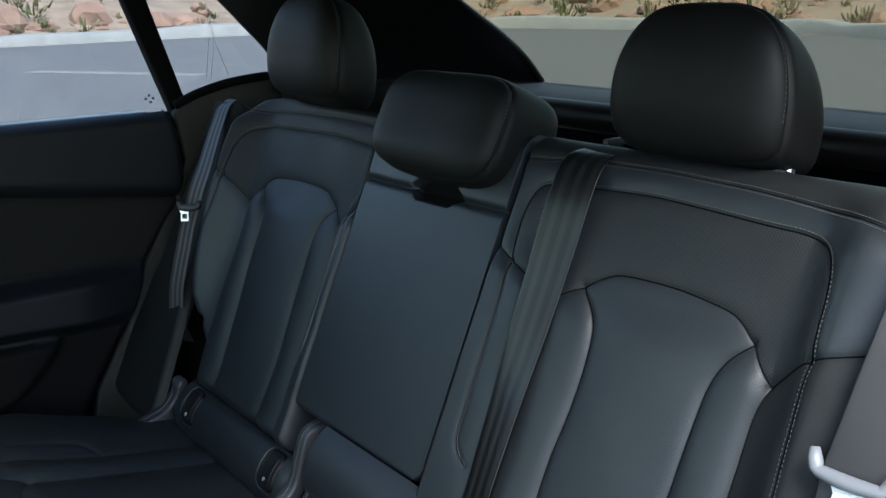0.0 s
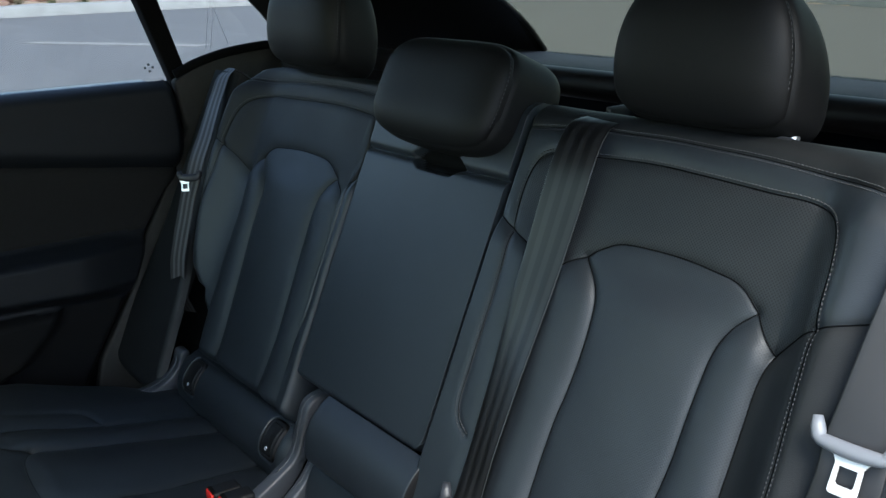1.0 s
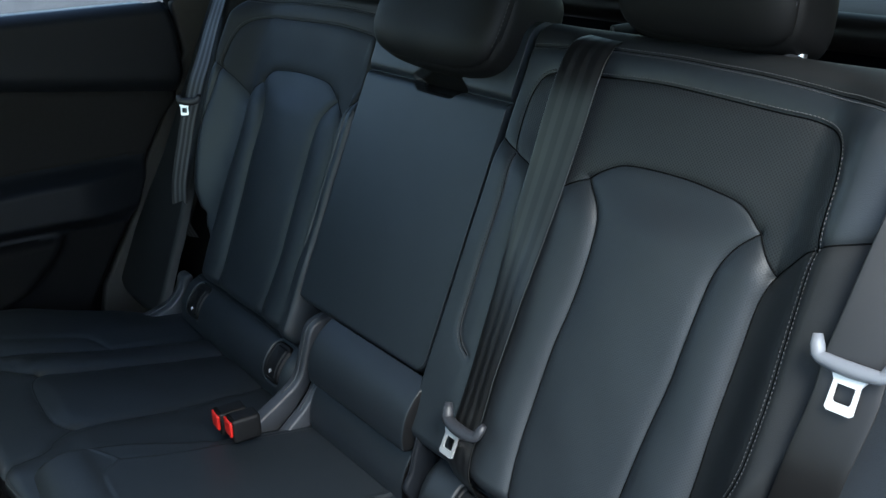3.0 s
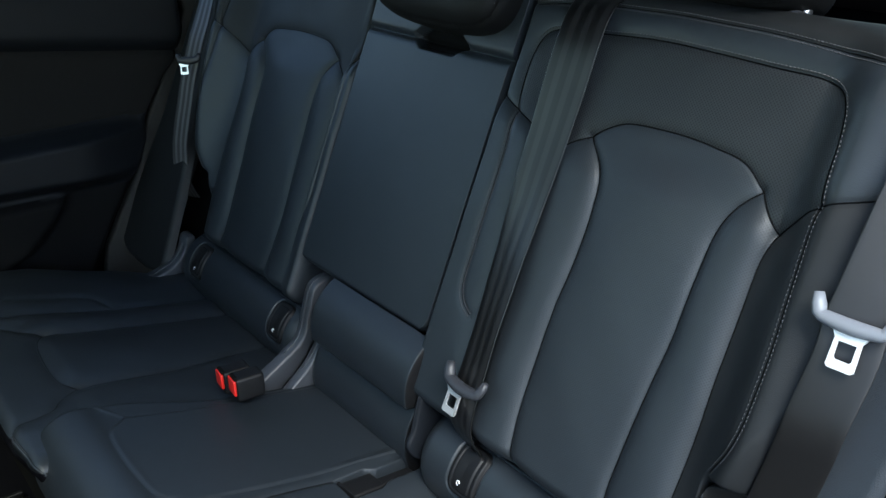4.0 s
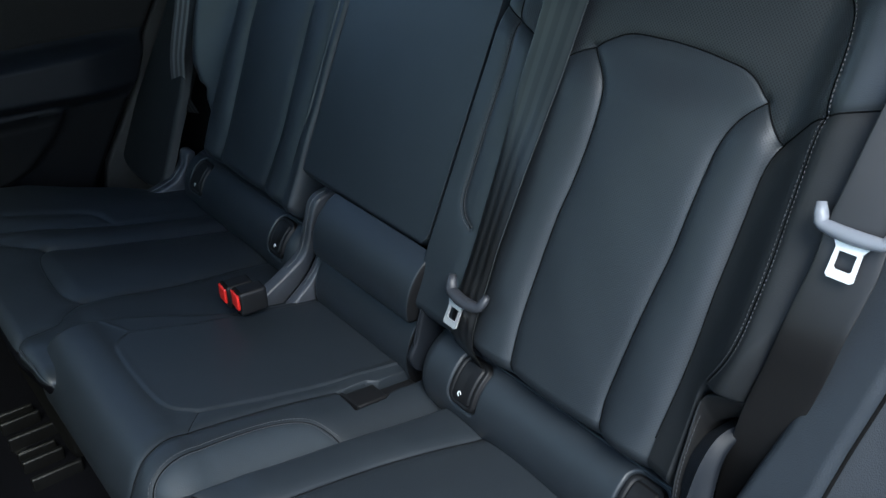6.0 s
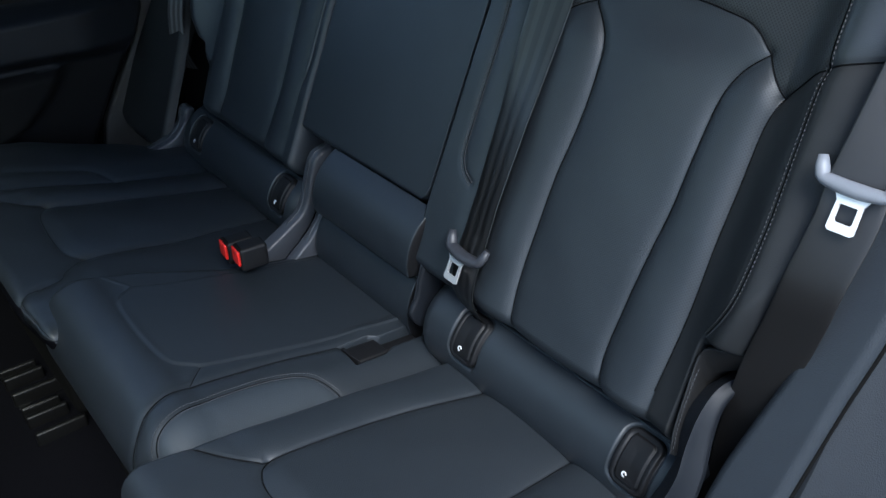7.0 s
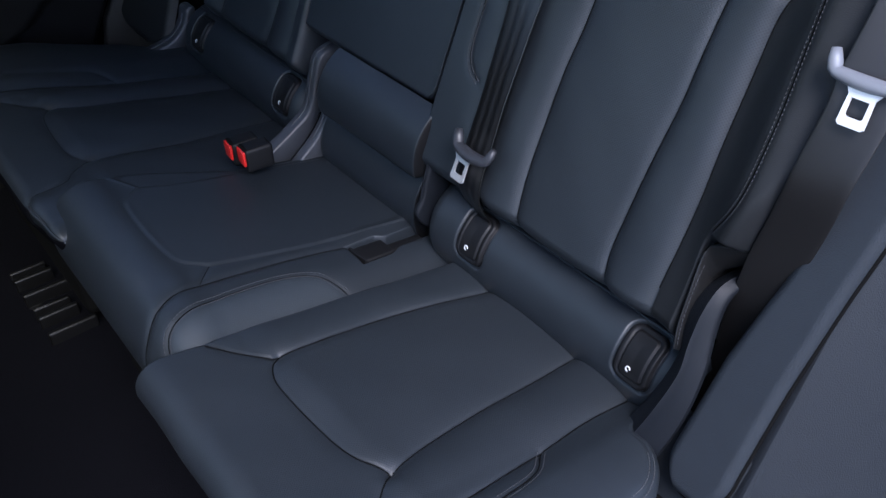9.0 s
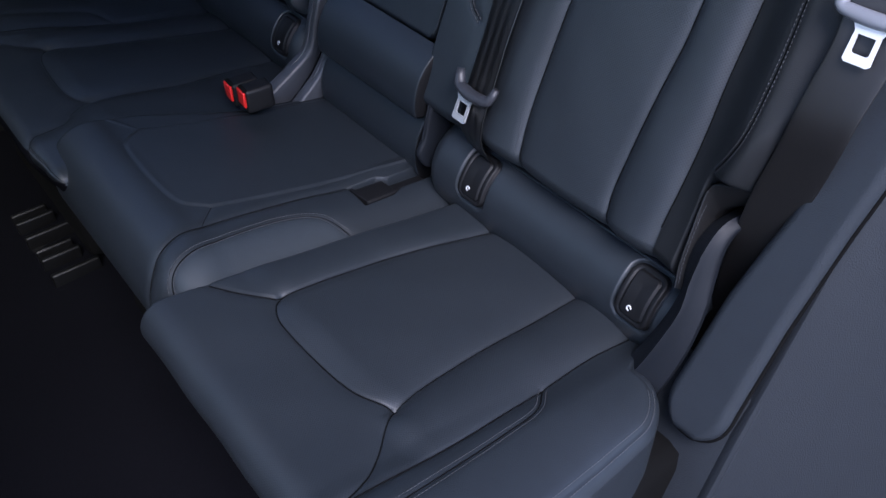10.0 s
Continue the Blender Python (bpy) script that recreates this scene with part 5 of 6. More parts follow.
side_pad(-1, -0.02, "padded side bolster at the far side, its shade put in the colour")


def hinge_shades():
    """Black slabs behind the hinges at both ends of the bench, in place of shade."""
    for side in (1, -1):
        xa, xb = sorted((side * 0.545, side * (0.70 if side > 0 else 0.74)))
        ob = slab("hinge_well_shade", [(xa, -0.10), (xb, -0.10), (xb, 0.34), (xa, 0.34)], on_back(0, 0, -0.085), Vector((1, 0, 0)), UB, -0.01, M_DARK, bevel=0)
        tagged(ob, "black slab standing in for deep shade behind the seat hinge", "trim", kind="structure")


hinge_shades()


def hinge_flap():
    """The leather hem sewn round the hinge cut-out, folding in over its edge and sagging at the corner."""
    outer = [(0.571, 0.096, 0.006), (0.567, 0.121, 0.009), (0.565, 0.157, 0.011), (0.564, 0.176, 0.012), (0.564, 0.193, 0.013), (0.566, 0.201, 0.013), (0.572, 0.205, 0.012), (0.582, 0.208, 0.010), (0.604, 0.213, 0.006)]
    inner = [(0.577, 0.096, -0.002), (0.573, 0.120, 0.000), (0.571, 0.143, 0.001), (0.571, 0.157, 0.000), (0.569, 0.168, -0.007), (0.571, 0.175, -0.007), (0.574, 0.181, -0.007), (0.583, 0.189, -0.008), (0.600, 0.198, -0.009)]
    e = thing("hinge_flap", "black leather flap sewn round the outer hinge", "leather flap", at=on_back(0.564, 0.1))
    rails = []
    for line in (outer, inner):
        q = smooth_line([tuple(on_back(*p)) for p in line], 0.001)
        rails.append(q[np.linspace(0, len(q) - 1, 90).astype(int)])
    O, I = rails
    nb = np.array(tuple(NB))
    inward = I - O
    inward /= np.linalg.norm(inward, axis=1, keepdims=True)
    wrinkle = np.sin(np.linspace(0, 26, 90))[:, None] * nb * 0.0005
    rows = [O - inward * 0.004 - nb * 0.012, O - inward * 0.0022 - nb * 0.003, O - inward * 0.0006, O + inward * 0.0012 + nb * 0.0008]
    for t in np.linspace(0.12, 0.92, 9):
        rows.append(O * (1 - t) + I * t + nb * 0.0022 * math.sin(math.pi * t) + wrinkle * math.sin(math.pi * t))
    rows += [I, I - nb * 0.003 + inward * 0.0005, I - nb * 0.022 - inward * 0.001]
    V = np.stack(rows, 1)
    n, k = V.shape[:2]
    faces = [(r * k + c, r * k + c + 1, (r + 1) * k + c + 1, (r + 1) * k + c) for r in range(n - 1) for c in range(k - 1)]
    fold = local(raw("fold", V.reshape(-1, 3), faces, M_HEAD), e)
    local(tube("hem_welt", [tuple(p) for p in O[:62] + nb * 0.0006], 0.0011, M_SHADELEATHER, None, "", 8), fold)
    at = O * 0.62 + I * 0.38 + nb * 0.0026
    vs, fs = [], []
    for a in range(4, 58, 3):
        p, q = at[a], at[a + 2]
        w = inward[a] * 0.0005
        base = len(vs)
        vs += [p - w, p + w, q + w, q - w, p - w + nb * 0.0006, p + w + nb * 0.0006, q + w + nb * 0.0006, q - w + nb * 0.0006]
        fs += [tuple(base + c for c in f) for f in ((4, 5, 6, 7), (0, 1, 5, 4), (1, 2, 6, 5), (2, 3, 7, 6), (3, 0, 4, 7))]
    row = local(raw("stitch_row", np.array(vs), fs, M_DARKTHREAD, None, "row of dark stitches"), fold)
    row["kind"] = "stuff"


hinge_flap()


def jamb():
    """Trim panel behind the near side pad, running back and down round the wheel arch."""
    o = on_back(0.686, 0.10, -0.008)
    d = Vector((0.35, 0.94, 0)).normalized()
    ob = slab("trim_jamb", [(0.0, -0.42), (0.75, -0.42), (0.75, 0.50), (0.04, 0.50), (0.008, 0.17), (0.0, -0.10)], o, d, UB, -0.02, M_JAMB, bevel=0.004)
    sharp_smooth(ob)
    tagged(ob, "grained blue-black plastic trim panel beside the door opening", "trim panel", kind="structure")
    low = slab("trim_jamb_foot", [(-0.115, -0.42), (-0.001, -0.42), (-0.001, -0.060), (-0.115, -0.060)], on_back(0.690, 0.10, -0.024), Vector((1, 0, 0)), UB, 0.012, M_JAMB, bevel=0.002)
    sharp_smooth(low)
    tagged(low, "grained blue-black trim below the side bolster", "trim panel", kind="structure")


jamb()


# ---- far side of the cabin: door, window, pillars ----
def far_door():
    e = thing("door_1", "closed far rear door with black trim, suede insert and armrest", "car door", at=(-0.82, -0.3, 0.2), kind="structure")
    edge_z = [-0.30, -0.10, -0.032, 0.04, 0.122, 0.186, 0.221, 0.284, 0.347, 0.413, 0.47, 0.516, 0.53]
    edge_y = [-0.16, -0.105, -0.073, -0.031, 0.023, 0.055, 0.059, 0.098, 0.134, 0.158, 0.154, 0.139, 0.13]
    zs = np.unique(np.round(np.r_[np.arange(-0.28, 0.11, 0.006), np.arange(0.11, 0.26, 0.004), np.arange(0.26, 0.50, 0.005), np.arange(0.50, 0.5205, 0.0015)], 5))
    ts = np.r_[np.linspace(0, 0.92, 70), np.linspace(0.925, 1.0, 22)]
    Z = np.repeat(zs[:, None], len(ts), 1)
    ye = np.interp(zs, edge_z, edge_y)
    Y = -0.95 + (ye[:, None] + 0.95) * ts[None, :]
    seam = 0.366 - 0.14 * (Y - 0.0)
    seam = np.clip(seam, 0.33, 0.42)
    rows = Z.copy()
    Z = rows + (seam - 0.38) * np.exp(-((rows - 0.38) / 0.06) ** 2)
    arm_hi = 0.226 - 0.10 * np.maximum(0, Y)
    arm_lo = 0.130 + 0.0 * Y - 0.05 * np.minimum(0, Y + 0.05)
    P = 0.012 * sstep(seam - 0.002, seam + 0.03, Z) + edge_roll(0.5205 - Z, 0.025, 0.035)
    P += groove(np.abs(Z - seam), 0.006, 0.003, 0.004, 0.010)
    inarm = sstep(arm_lo - 0.02, arm_lo + 0.02, Z) * sstep(arm_hi + 0.012, arm_hi - 0.012, Z)
    P += 0.055 * inarm * sstep(0.10, -0.10, Y)
    P += groove(np.abs(Z - arm_hi - 0.016), 0.004, 0.003)
    # map pocket below the armrest
    py = np.interp(Z, [-0.05, 0.0, 0.02, 0.075, 0.13], [-0.30, -0.255, -0.205, -0.146, -0.115])
    P += 0.030 * sstep(0.004, -0.012, Y - py) * sstep(0.13, 0.10, Z)
    P += edge_roll((ye[:, None] - Y), 0.022, 0.05)
    V = np.stack([-0.82 + P, Y, Z], -1)
    w = len(ts)

    def piece(name, mask, material, lab=""):
        r, c = np.nonzero(mask)
        quads = np.stack([r * w + c, r * w + c + 1, (r + 1) * w + c + 1, (r + 1) * w + c], 1)
        used, inv = np.unique(quads, return_inverse=True)
        ob = raw(name, V.reshape(-1, 3)[used], inv.reshape(-1, 4).tolist(), material, None, lab)
        local(ob, e)

    mid = lambda A: (A[:-1, :-1] + A[1:, 1:]) / 2
    z, ah, al = mid(Z), mid(arm_hi) + 0.016, mid(arm_lo) - 0.02
    zr = mid(rows)
    piece("upper_trim", zr > 0.38, M_DOOR, "soft black upper door trim")
    piece("insert_panel", (zr <= 0.38) & (z > ah), M_FABRIC, "charcoal suede insert")
    piece("armrest", (zr <= 0.38) & (z <= ah) & (z > al), M_DOOR)
    piece("lower_trim", z <= al, M_DOORLOW)
    bm = box((-0.93, -0.95, -0.30), (-0.872, 0.12, 0.515), 0.01)
    local(part("door_shell", bm, M_GLOSS), e)
    tube_pts = [(-0.850, y, 0.510) for y in np.linspace(-0.95, 0.14, 12)]
    local(tube("window_seal", tube_pts, 0.010, M_DARK, None, "", 10, 0.6), e)


far_door()


def thick_quad(name, corners, t, material, parent=None, label=""):
    """A four-or-more-cornered plate, t thick along its normal."""
    c = [Vector(p) for p in corners]
    n = (c[1] - c[0]).cross(c[2] - c[0]).normalized() * t
    k = len(c)
    faces = [tuple(range(k)), tuple(range(2 * k - 1, k - 1, -1))] + [(i, i + k, (i + 1) % k + k, (i + 1) % k) for i in range(k)]
    bm = bmesh.new()
    v = [bm.verts.new(p) for p in c] + [bm.verts.new(p + n) for p in c]
    for f in faces:
        bm.faces.new([v[i] for i in f])
    bmesh.ops.recalc_face_normals(bm, faces=bm.faces)
    return part(name, bm, material, parent, label, smooth=False)


def far_side():
    w = thing("window_1", "far rear door window in a black frame", "car window", at=(-0.86, -0.2, 0.6), kind="structure")
    g = flank("pane", [(-0.95, 0.50), (0.150, 0.50), (0.060, 0.87), (-0.95, 0.87)], (-0.872, -0.868), M_SIDEGLASS, None, "clear glass", bevel=0)
    g.visible_shadow = False
    local(g, w)
    bar = flank("divider_bar", [(0.150, 0.478), (0.200, 0.478), (0.186, 0.52), (0.080, 0.87), (0.030, 0.87), (0.152, 0.515)], (-0.885, -0.852), M_DARK, None, "black divider bar", bevel=0.004)
    local(bar, w)
    # etched maker's marks on the glass: plain small bars
    for k, (y, z) in enumerate(((0.104, 0.540), (0.111, 0.546), (0.119, 0.540), (0.113, 0.533))):
        mk = flank("glass_mark", [(y, z), (y + 0.005, z), (y + 0.0045, z + 0.004), (y + 0.0005, z + 0.004)], (-0.8675, -0.867), M_GREYPLASTIC, None, "", bevel=0)
        local(mk, g)
    q = thing("window_2", "small fixed quarter window behind the far door", "car window", at=(-0.85, 0.27, 0.6), kind="structure")
    g = flank("pane", [(0.186, 0.52), (0.40, 0.54), (0.40, 0.62), (0.25, 0.76), (0.12, 0.87), (0.08, 0.87)], (-0.872, -0.868), M_SIDEGLASS, None, "clear glass", bevel=0)
    g.visible_shadow = False
    local(g, q)
    # thin heating wires on the quarter glass
    for pts in ([(0.235, 0.57), (0.250, 0.66), (0.247, 0.74)], [(0.245, 0.57), (0.258, 0.64), (0.252, 0.74)], [(0.285, 0.575), (0.262, 0.64), (0.250, 0.70)]):
        local(tube("aerial_wire", [(-0.8665, y, z) for y, z in pts], 0.0004, M_LOOPGREY, None, "", 6), g)
    side = thing("wall_far", "dark grey-green plastic trim of the far rear quarter", "trim", at=(-0.82, 0.2, 0.2), kind="structure")
    quarter = flank("quarter_trim", [(-0.12, -0.28), (0.9, -0.28), (0.9, 0.56), (0.42, 0.572), (0.30, 0.566), (0.20, 0.545), (0.15, 0.515), (0.165, 0.42), (0.13, 0.345), (0.06, 0.22), (0.03, 0.13), (-0.06, -0.02)], (-0.86, -0.835), M_QUARTER, bevel=0.006)
    local(quarter, side)
    # black plate putting shade into the recess between door and quarter
    gap = flank("door_gap_shade", [(-0.95, -0.28), (-0.06, -0.28), (0.16, 0.12), (0.22, 0.30), (0.22, 0.50), (-0.95, 0.50)], (-0.872, -0.861), M_DARK, bevel=0)
    local(gap, side)
    lip = tube("quarter_lip", smooth_line([(-0.832, 0.15, 0.528), (-0.826, 0.20, 0.549), (-0.818, 0.27, 0.566), (-0.81, 0.36, 0.574), (-0.80, 0.44, 0.574)], 0.01), 0.009, M_DARK, None, "", 10)
    local(lip, side)
    # pillar between quarter window and rear window
    pil = thing("pillar_far", "broad black trimmed pillar between quarter and rear window", "pillar", at=(-0.75, 0.5, 0.6), kind="structure")
    A = [(-0.80, 0.100, 0.87), (-0.80, 0.244, 0.726), (-0.80, 0.330, 0.636), (-0.80, 0.358, 0.600), (-0.80, 0.369, 0.571), (-0.80, 0.372, 0.50)]
    B = [(-0.50, 0.38, 0.87), (-0.505, 0.60, 0.716), (-0.56, 0.76, 0.642), (-0.62, 0.88, 0.587), (-0.69, 1.00, 0.520), (-0.72, 1.0, 0.40)]
    mid = [tuple((Vector(a) * 0.45 + Vector(b) * 0.55) + Vector((-0.075, 0.0, 0.0))) for a, b in zip(A, B)]
    verts, faces = [], []
    nA = len(A)
    cols = 14
    for i in range(nA):
        for k in range(cols + 1):
            t = k / cols
            p = Vector(A[i]) * (1 - t) ** 2 + Vector(mid[i]) * 2 * t * (1 - t) + Vector(B[i]) * t * t
            verts.append(p)
    for i in range(nA - 1):
        for k in range(cols):
            faces.append((i * (cols + 1) + k, i * (cols + 1) + k + 1, (i + 1) * (cols + 1) + k + 1, (i + 1) * (cols + 1) + k))
    back = len(verts)
    verts += [Vector(v) + Vector((-0.05, 0.02, 0)) for v in verts[:back]]
    faces += [tuple(back + k for k in f[::-1]) for f in faces[:]]
    for i in range(nA - 1):
        a, b = i * (cols + 1), (i + 1) * (cols + 1)
        faces.append((a, b, b + back, a + back))
        a, b = a + cols, b + cols
        faces.append((b, a, a + back, b + back))
    ob = raw("pillar_cover", verts, faces, M_GLOSS)
    sharp_smooth(ob)
    local(ob, pil)
    edge = tube("pillar_edge", smooth_line([tuple(Vector(p) + Vector((0.004, -0.004, 0.004))) for p in B[:5]], 0.01), 0.006, M_GLOSS, None, "", 8)
    local(edge, pil)


far_side()


def rear_end():
    rw = thing("window_3", "wide raked rear window of green-tinted glass", "car window", at=(0, 0.8, 0.65), kind="structure")
    g = thick_quad("pane", [(-0.70, 1.00, 0.515), (0.70, 1.00, 0.515), (0.62, 0.40, 0.865), (-0.52, 0.40, 0.865)], 0.004, M_REARGLASS, None, "green-tinted glass")
    g.visible_shadow = False
    local(g, rw)
    gate = part("wall_rear", box((-0.86, 0.99, -0.30), (0.78, 1.08, 0.510), 0.015, 3), M_COVERSKY)
    tagged(gate, "dark tailgate trim below the rear window, sky reflection in its colour", "tailgate", kind="structure")
    cover = thing("load_cover", "pulled-out load cover behind the bench, blue sky reflection in its colour", "load cover", at=(0, 0.75, 0.54))
    verts, faces = [], []
    nx, ny = 40, 12
    for j in range(ny):
        for i in range(nx):
            x, y = -0.74 + 1.44 * i / (nx - 1), 0.565 + 0.42 * j / (ny - 1)
            verts.append((x, y, 0.540 - 0.02 * (j / (ny - 1)) - 0.004 * math.sin(x * 9) * (j / ny)))
    for j in range(ny - 1):
        for i in range(nx - 1):
            faces.append((j * nx + i, j * nx + i + 1, (j + 1) * nx + i + 1, (j + 1) * nx + i))
    local(raw("cover_sheet", verts, faces, M_COVERSKY), cover)
    bar = [(x, 0.54, 0.535) for x in np.linspace(-0.72, 0.70, 8)]
    local(tube("cassette", bar, 0.024, M_BROWN, None, "dark brown cassette tube", 16), cover)
    local(tube("cassette_end", [(x, 0.54, 0.535) for x in (0.56, 0.60, 0.66, 0.70)], 0.027, M_GREYPLASTIC, None, "", 16), cover)
    bm = box((0.06, 0.70, 0.536), (0.14, 0.73, 0.552), 0.004, 2)
    local(part("cover_handle", bm, M_PLASTIC), cover)
    near = thing("pillar_near", "black trimmed rear pillar on the near side", "pillar", at=(0.7, 0.6, 0.6), kind="structure")
    p = thick_quad("pillar_cover", [(0.72, 0.20, 0.56), (0.72, 1.02, 0.50), (0.70, 1.00, 0.515), (0.62, 0.42, 0.865), (0.66, 0.20, 0.87)], 0.03, M_GLOSS)
    local(p, near)


rear_end()


# ---- black ribbed seat-rail covers on the floor ----
def rail_cover(x0, y0, wx, label):
    z = -0.252
    e = thing("rail_cover", label, "rail cover", "seat rail covers", at=(x0, y0, z))
    local(part("cover_base", box((x0, y0, -0.272), (x0 + wx, y0 + 0.085, z - 0.018), 0.003, 2), M_RAIL), e)
    for xx, d, y1 in ((0.005, 0.008, 0.056), (0.030, 0.010, 0.060), (0.078, 0.010, 0.074)):
        local(part("rib", box((x0 + xx - d / 2, y0 - 0.003, z - 0.03), (x0 + xx + d / 2, y0 + y1, z + 0.006), 0.004, 3), M_RAIL), e)


rail_cover(-0.474, -0.424, 0.092, "ribbed black plastic seat-rail cover on the carpet")
rail_cover(-0.354, -0.422, 0.092, "ribbed black plastic seat-rail cover on the carpet")


# ---- outside: road, white parapet, stony bank with scrub ----
M_ASPHALT = mat("grey_asphalt", (0.088, 0.088, 0.090), 0.85, var=0.12, scale=0.6, bump=0.3, bump_scale=60, spec=0.3)
M_DIRT = mat("red_brown_dirt", (0.21, 0.165, 0.13), 0.95, var=0.5, scale=0.9, bump=0.5, bump_scale=8, spec=0.1, detail=8)
M_WHITE = mat("white_parapet_paint", (0.195, 0.20, 0.20), 0.8, var=0.28, scale=2.6, spec=0.3)
M_LANE = mat("worn_lane_paint", (0.165, 0.16, 0.155), 0.8, var=0.5, scale=3.5, spec=0.2)
M_ROCK = mat("red_rock", (0.20, 0.13, 0.10), 0.9, var=0.4, scale=1.5, bump=0.6, bump_scale=10, spec=0.2)
M_SCRUB = mat("dry_scrub", (0.17, 0.15, 0.10), 0.9, var=0.45, scale=3.0, spec=0.1)
M_OLIVE = mat("olive_scrub", (0.09, 0.095, 0.05), 0.9, var=0.4, scale=3.0, spec=0.1)
EDGE = [(-36, -60), (-34, -25), (-32.8, 0), (-32.6, 7), (-32.2, 16), (-28.5, 23.2), (-21.9, 24.8), (-16, 25.2), (-11.5, 23.2), (-2, 19.5), (14, 17), (45, 15)]


def outside():
    edge = smooth_line(EDGE, 1.0)

    def rise(X, Y):
        d = dist_to(edge, X, Y)
        poly = [tuple(p) for p in edge] + [(60, -80), (-36, -80)]
        out = ~inside(poly, X, Y)
        return np.where(out, d, 0.0)

    def patch(name, xs, ys, material, label):
        X, Y = np.meshgrid(xs, ys)
        d = rise(X, Y)
        Z = np.full(X.shape, GROUND_Z - 0.03)
        nz = np.vectorize(lambda x, y: noise.noise((x * 0.13, y * 0.13, 0.5)) + 0.5 * noise.noise((x * 0.4, y * 0.4, 1.5)))(X, Y)
        Z += (np.clip(d - 1.0, 0, 12) * 0.20 + np.clip(d - 13.0, 0, 60) * 0.62) * (1 + 0.35 * nz) + 0.35 * nz * sstep(1, 8, d)
        w = len(xs)
        faces = [(j * w + i, j * w + i + 1, (j + 1) * w + i + 1, (j + 1) * w + i) for j in range(len(ys) - 1) for i in range(w - 1)]
        ob = raw(name, np.stack([X, Y, Z], -1).reshape(-1, 3), faces, material)
        return tagged(ob, label, "ground", kind="structure"), rise

    far = np.r_[-2500, -1200, -600, -300, -180, np.arange(-120, 61, 2.0), 120, 300, 900, 2500]
    fary = np.r_[-2500, -900, -300, -120, np.arange(-60, 101, 2.0), 160, 300, 700, 2500]
    patch("ground", far, fary, M_DIRT, "red-brown stony ground rising as a bank behind the road")
    pts = [tuple(p) for p in edge] + [(45, -60)]
    bm = bmesh.new()
    f = bm.faces.new([bm.verts.new((x, y, GROUND_Z)) for x, y in pts])
    bmesh.ops.recalc_face_normals(bm, faces=[f])
    if f.normal.z < 0:
        f.normal_flip()
    road = part("road", bm, M_ASPHALT, smooth=False)
    tagged(road, "wide grey asphalt road surface around the car", "road", kind="structure")
    # low white parapet along the road's edge
    e = edge + 0
    t = np.gradient(e, axis=0)
    t /= np.linalg.norm(t, axis=1, keepdims=True)
    nrm = np.stack([-t[:, 1], t[:, 0]], 1)
    verts, faces = [], []
    for i, (p, q) in enumerate(zip(e, nrm)):
        hh = 0.38 + 0.12 * noise.noise((p[0] * 0.25, p[1] * 0.25, 4)) + 0.09 * noise.noise((p[0] * 1.1, p[1] * 1.1, 4))
        for k, z in ((-0.02, 0.0), (0.06, hh - 0.05), (0.12, hh), (0.55, hh + 0.03), (0.62, hh - 0.05), (0.70, 0.0)):
            verts.append((p[0] + q[0] * k, p[1] + q[1] * k, GROUND_Z + z))
    for i in range(len(e) - 1):
        for k in range(5):
            faces.append((i * 6 + k, (i + 1) * 6 + k, (i + 1) * 6 + k + 1, i * 6 + k + 1))
    ob = raw("parapet", verts, faces, M_WHITE)
    tagged(ob, "low white painted parapet along the road's edge", "parapet", kind="structure")
    a, b = Vector((-20.6, 4.8, GROUND_Z + 0.004)), Vector((-16.6, 6.95, GROUND_Z + 0.004))
    s = (b - a).cross(Vector((0, 0, 1))).normalized() * 0.24
    m = raw("lane_mark", [a - s, b - s, b + s, a + s, a - s * 1 + Vector((0, 0, 0.004)), b - s + Vector((0, 0, 0.004)), b + s + Vector((0, 0, 0.004)), a + s + Vector((0, 0, 0.004))],
            [(4, 5, 6, 7), (0, 1, 5, 4), (1, 2, 6, 5), (2, 3, 7, 6), (3, 0, 4, 7)], M_LANE, smooth=False)
    tagged(m, "worn white lane dash on the road", "lane mark", kind="structure")
    # stones and scrub on the bank
    rng = random.Random(7)
    stone_v, stone_f = [], []
    scrub = {0: ([], []), 1: ([], [])}
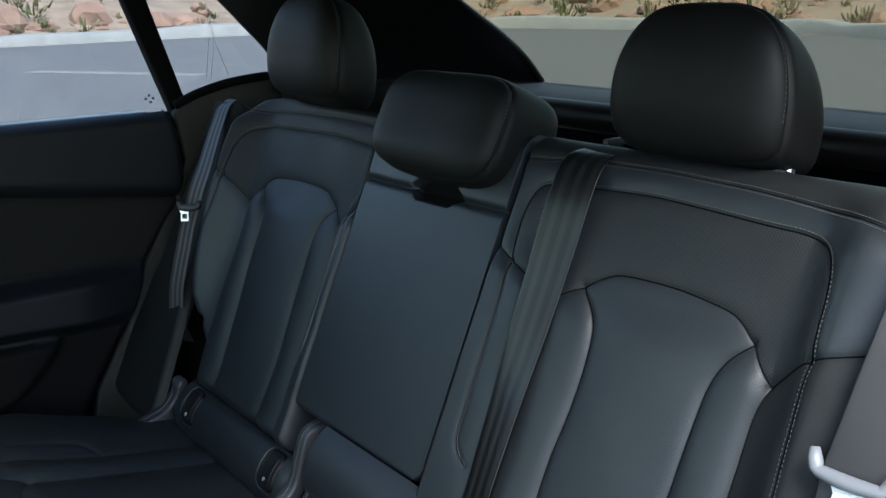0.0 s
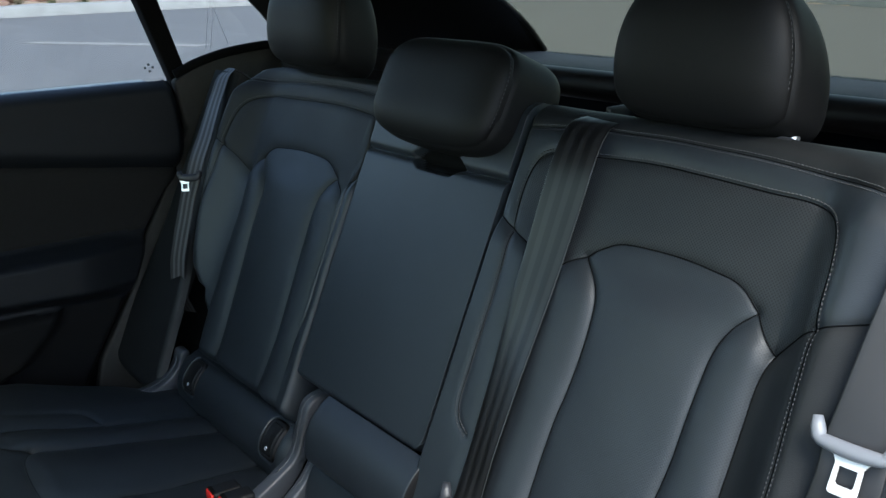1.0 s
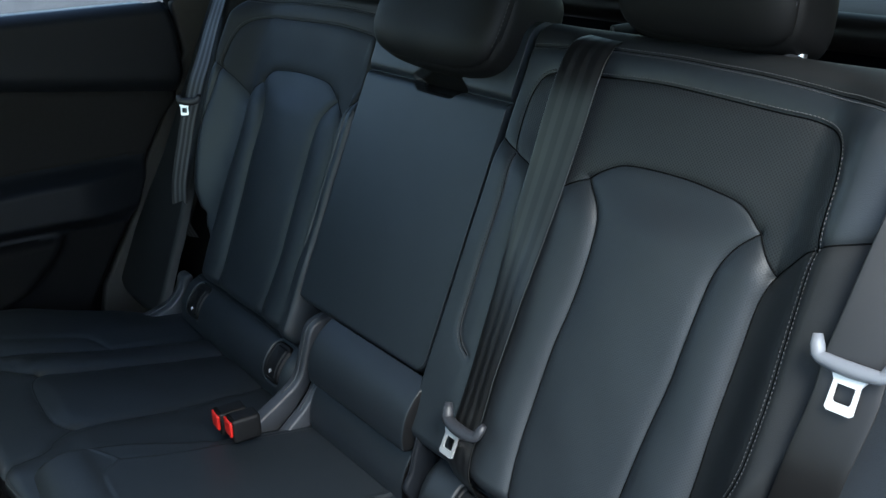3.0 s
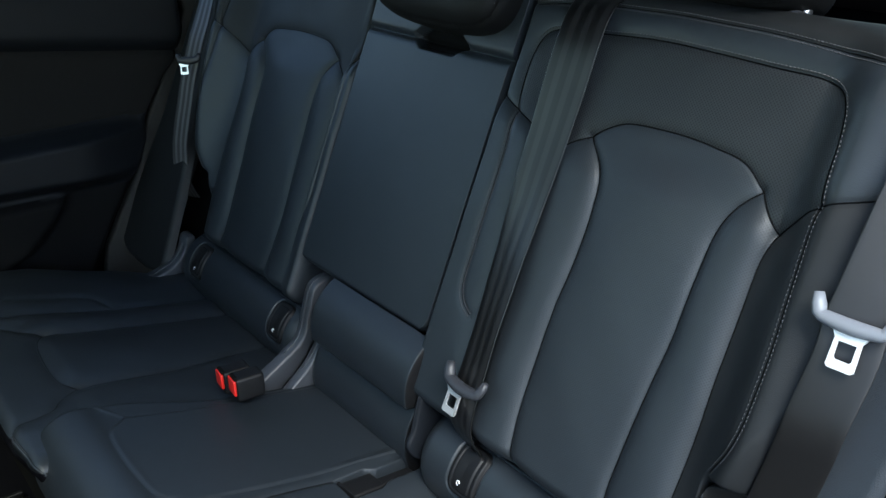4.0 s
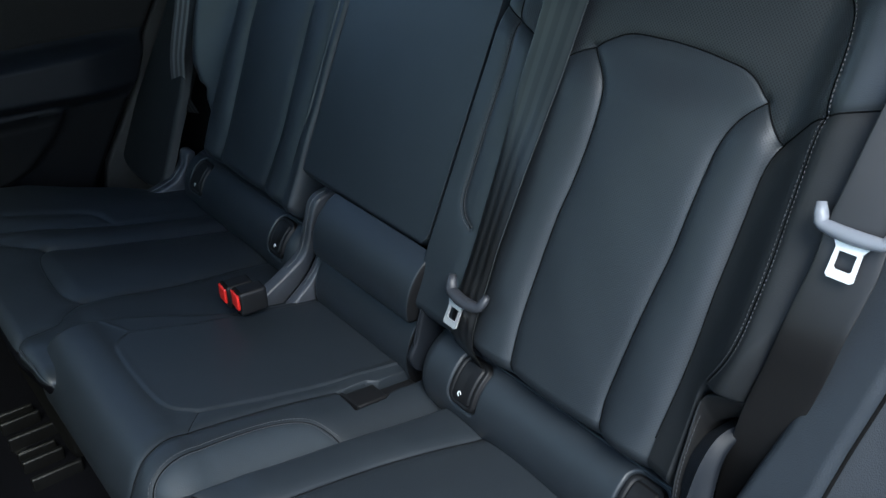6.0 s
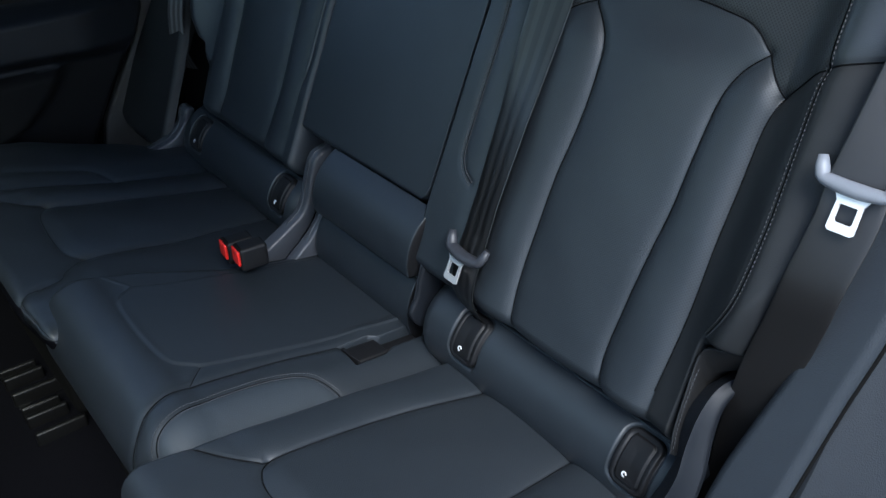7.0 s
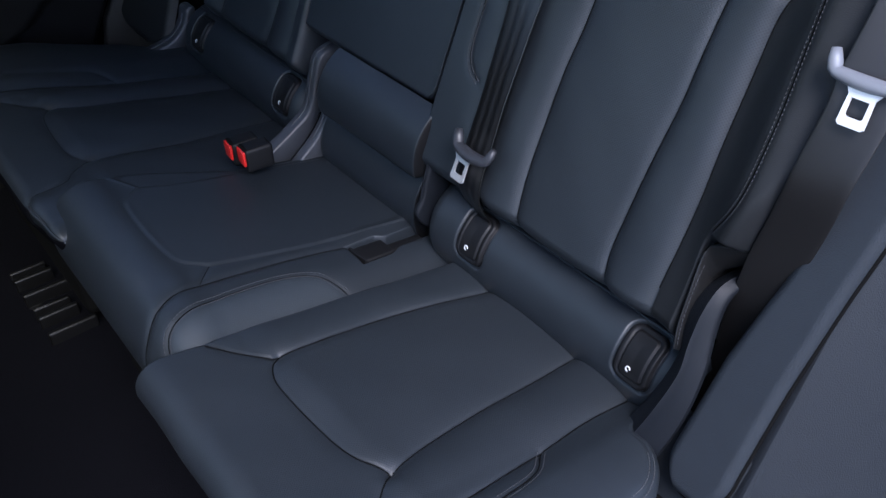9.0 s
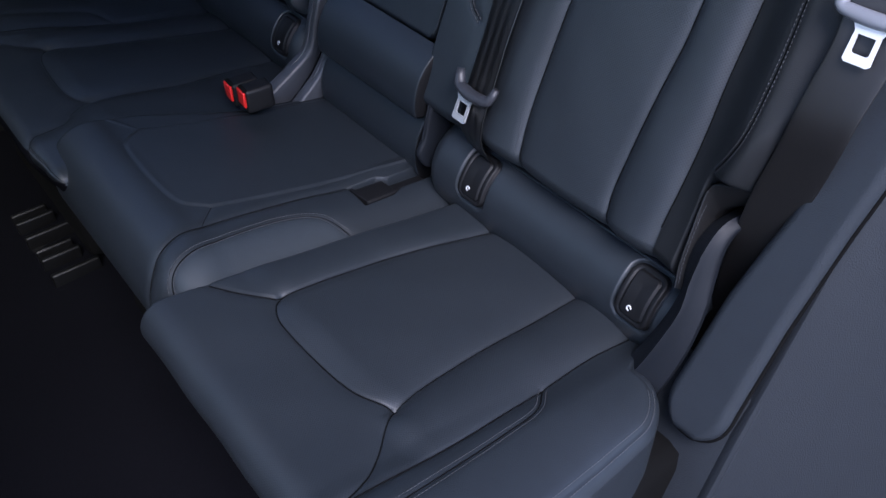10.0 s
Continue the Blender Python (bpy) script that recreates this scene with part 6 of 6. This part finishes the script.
    ico = bmesh.new()
    bmesh.ops.create_icosphere(ico, subdivisions=2, radius=1)
    iv, jf = [v.co.copy() for v in ico.verts], [tuple(v.index for v in f.verts) for f in ico.faces]
    ico.free()
    for k in range(1500):
        i = rng.randrange(4, len(edge) - 4)
        off = 1.2 + 16 * rng.random() ** 1.6
        p = edge[i] + nrm[i] * off
        z = GROUND_Z + max(0, off - 1) * 0.2
        kind = rng.random()
        size = 0.22 + 0.75 * rng.random() ** 2.4
        if kind < 0.42:
            n0 = len(stone_v)
            sx, sy, sz = size * (0.7 + rng.random()), size * (0.7 + rng.random()), size * (0.4 + 0.5 * rng.random())
            for v in iv:
                r = 1 + 0.35 * noise.noise((v.x * 1.6 + k, v.y * 1.6, v.z * 1.6))
                stone_v.append((p[0] + v.x * sx * r, p[1] + v.y * sy * r, z + v.z * sz * r))
            stone_f += [tuple(n0 + q for q in f) for f in jf]
        else:
            V, F = scrub[0 if kind < 0.8 else 1]
            for _ in range(46):
                a2, el = rng.random() * 6.283, 0.25 + rng.random() * 1.2
                L = size * (0.6 + 0.7 * rng.random())
                d = Vector((math.cos(a2) * math.cos(el), math.sin(a2) * math.cos(el), math.sin(el)))
                c = Vector((p[0], p[1], z)) + d * L * rng.random() ** 0.5 * 0.9
                sdv = d.cross(Vector((rng.random() - 0.5, rng.random() - 0.5, 1))).normalized() * 0.05
                n0 = len(V)
                tip = d * 0.28 * L + Vector((0, 0, 0.1 * rng.random()))
                V += [c - sdv, c + sdv, c + tip + sdv * 0.3, c + tip - sdv * 0.3]
                F.append((n0, n0 + 1, n0 + 2, n0 + 3))
    tagged(raw("bank_stones", stone_v, stone_f, M_ROCK, smooth=False), "rust-red stones scattered on the bank", "stones", kind="stuff")
    tagged(raw("bank_scrub", *scrub[0], M_SCRUB, smooth=False), "pale dry scrub on the bank", "scrub", kind="stuff")
    tagged(raw("bank_bushes", *scrub[1], M_OLIVE, smooth=False), "olive low bushes on the bank", "bushes", kind="stuff")


outside()
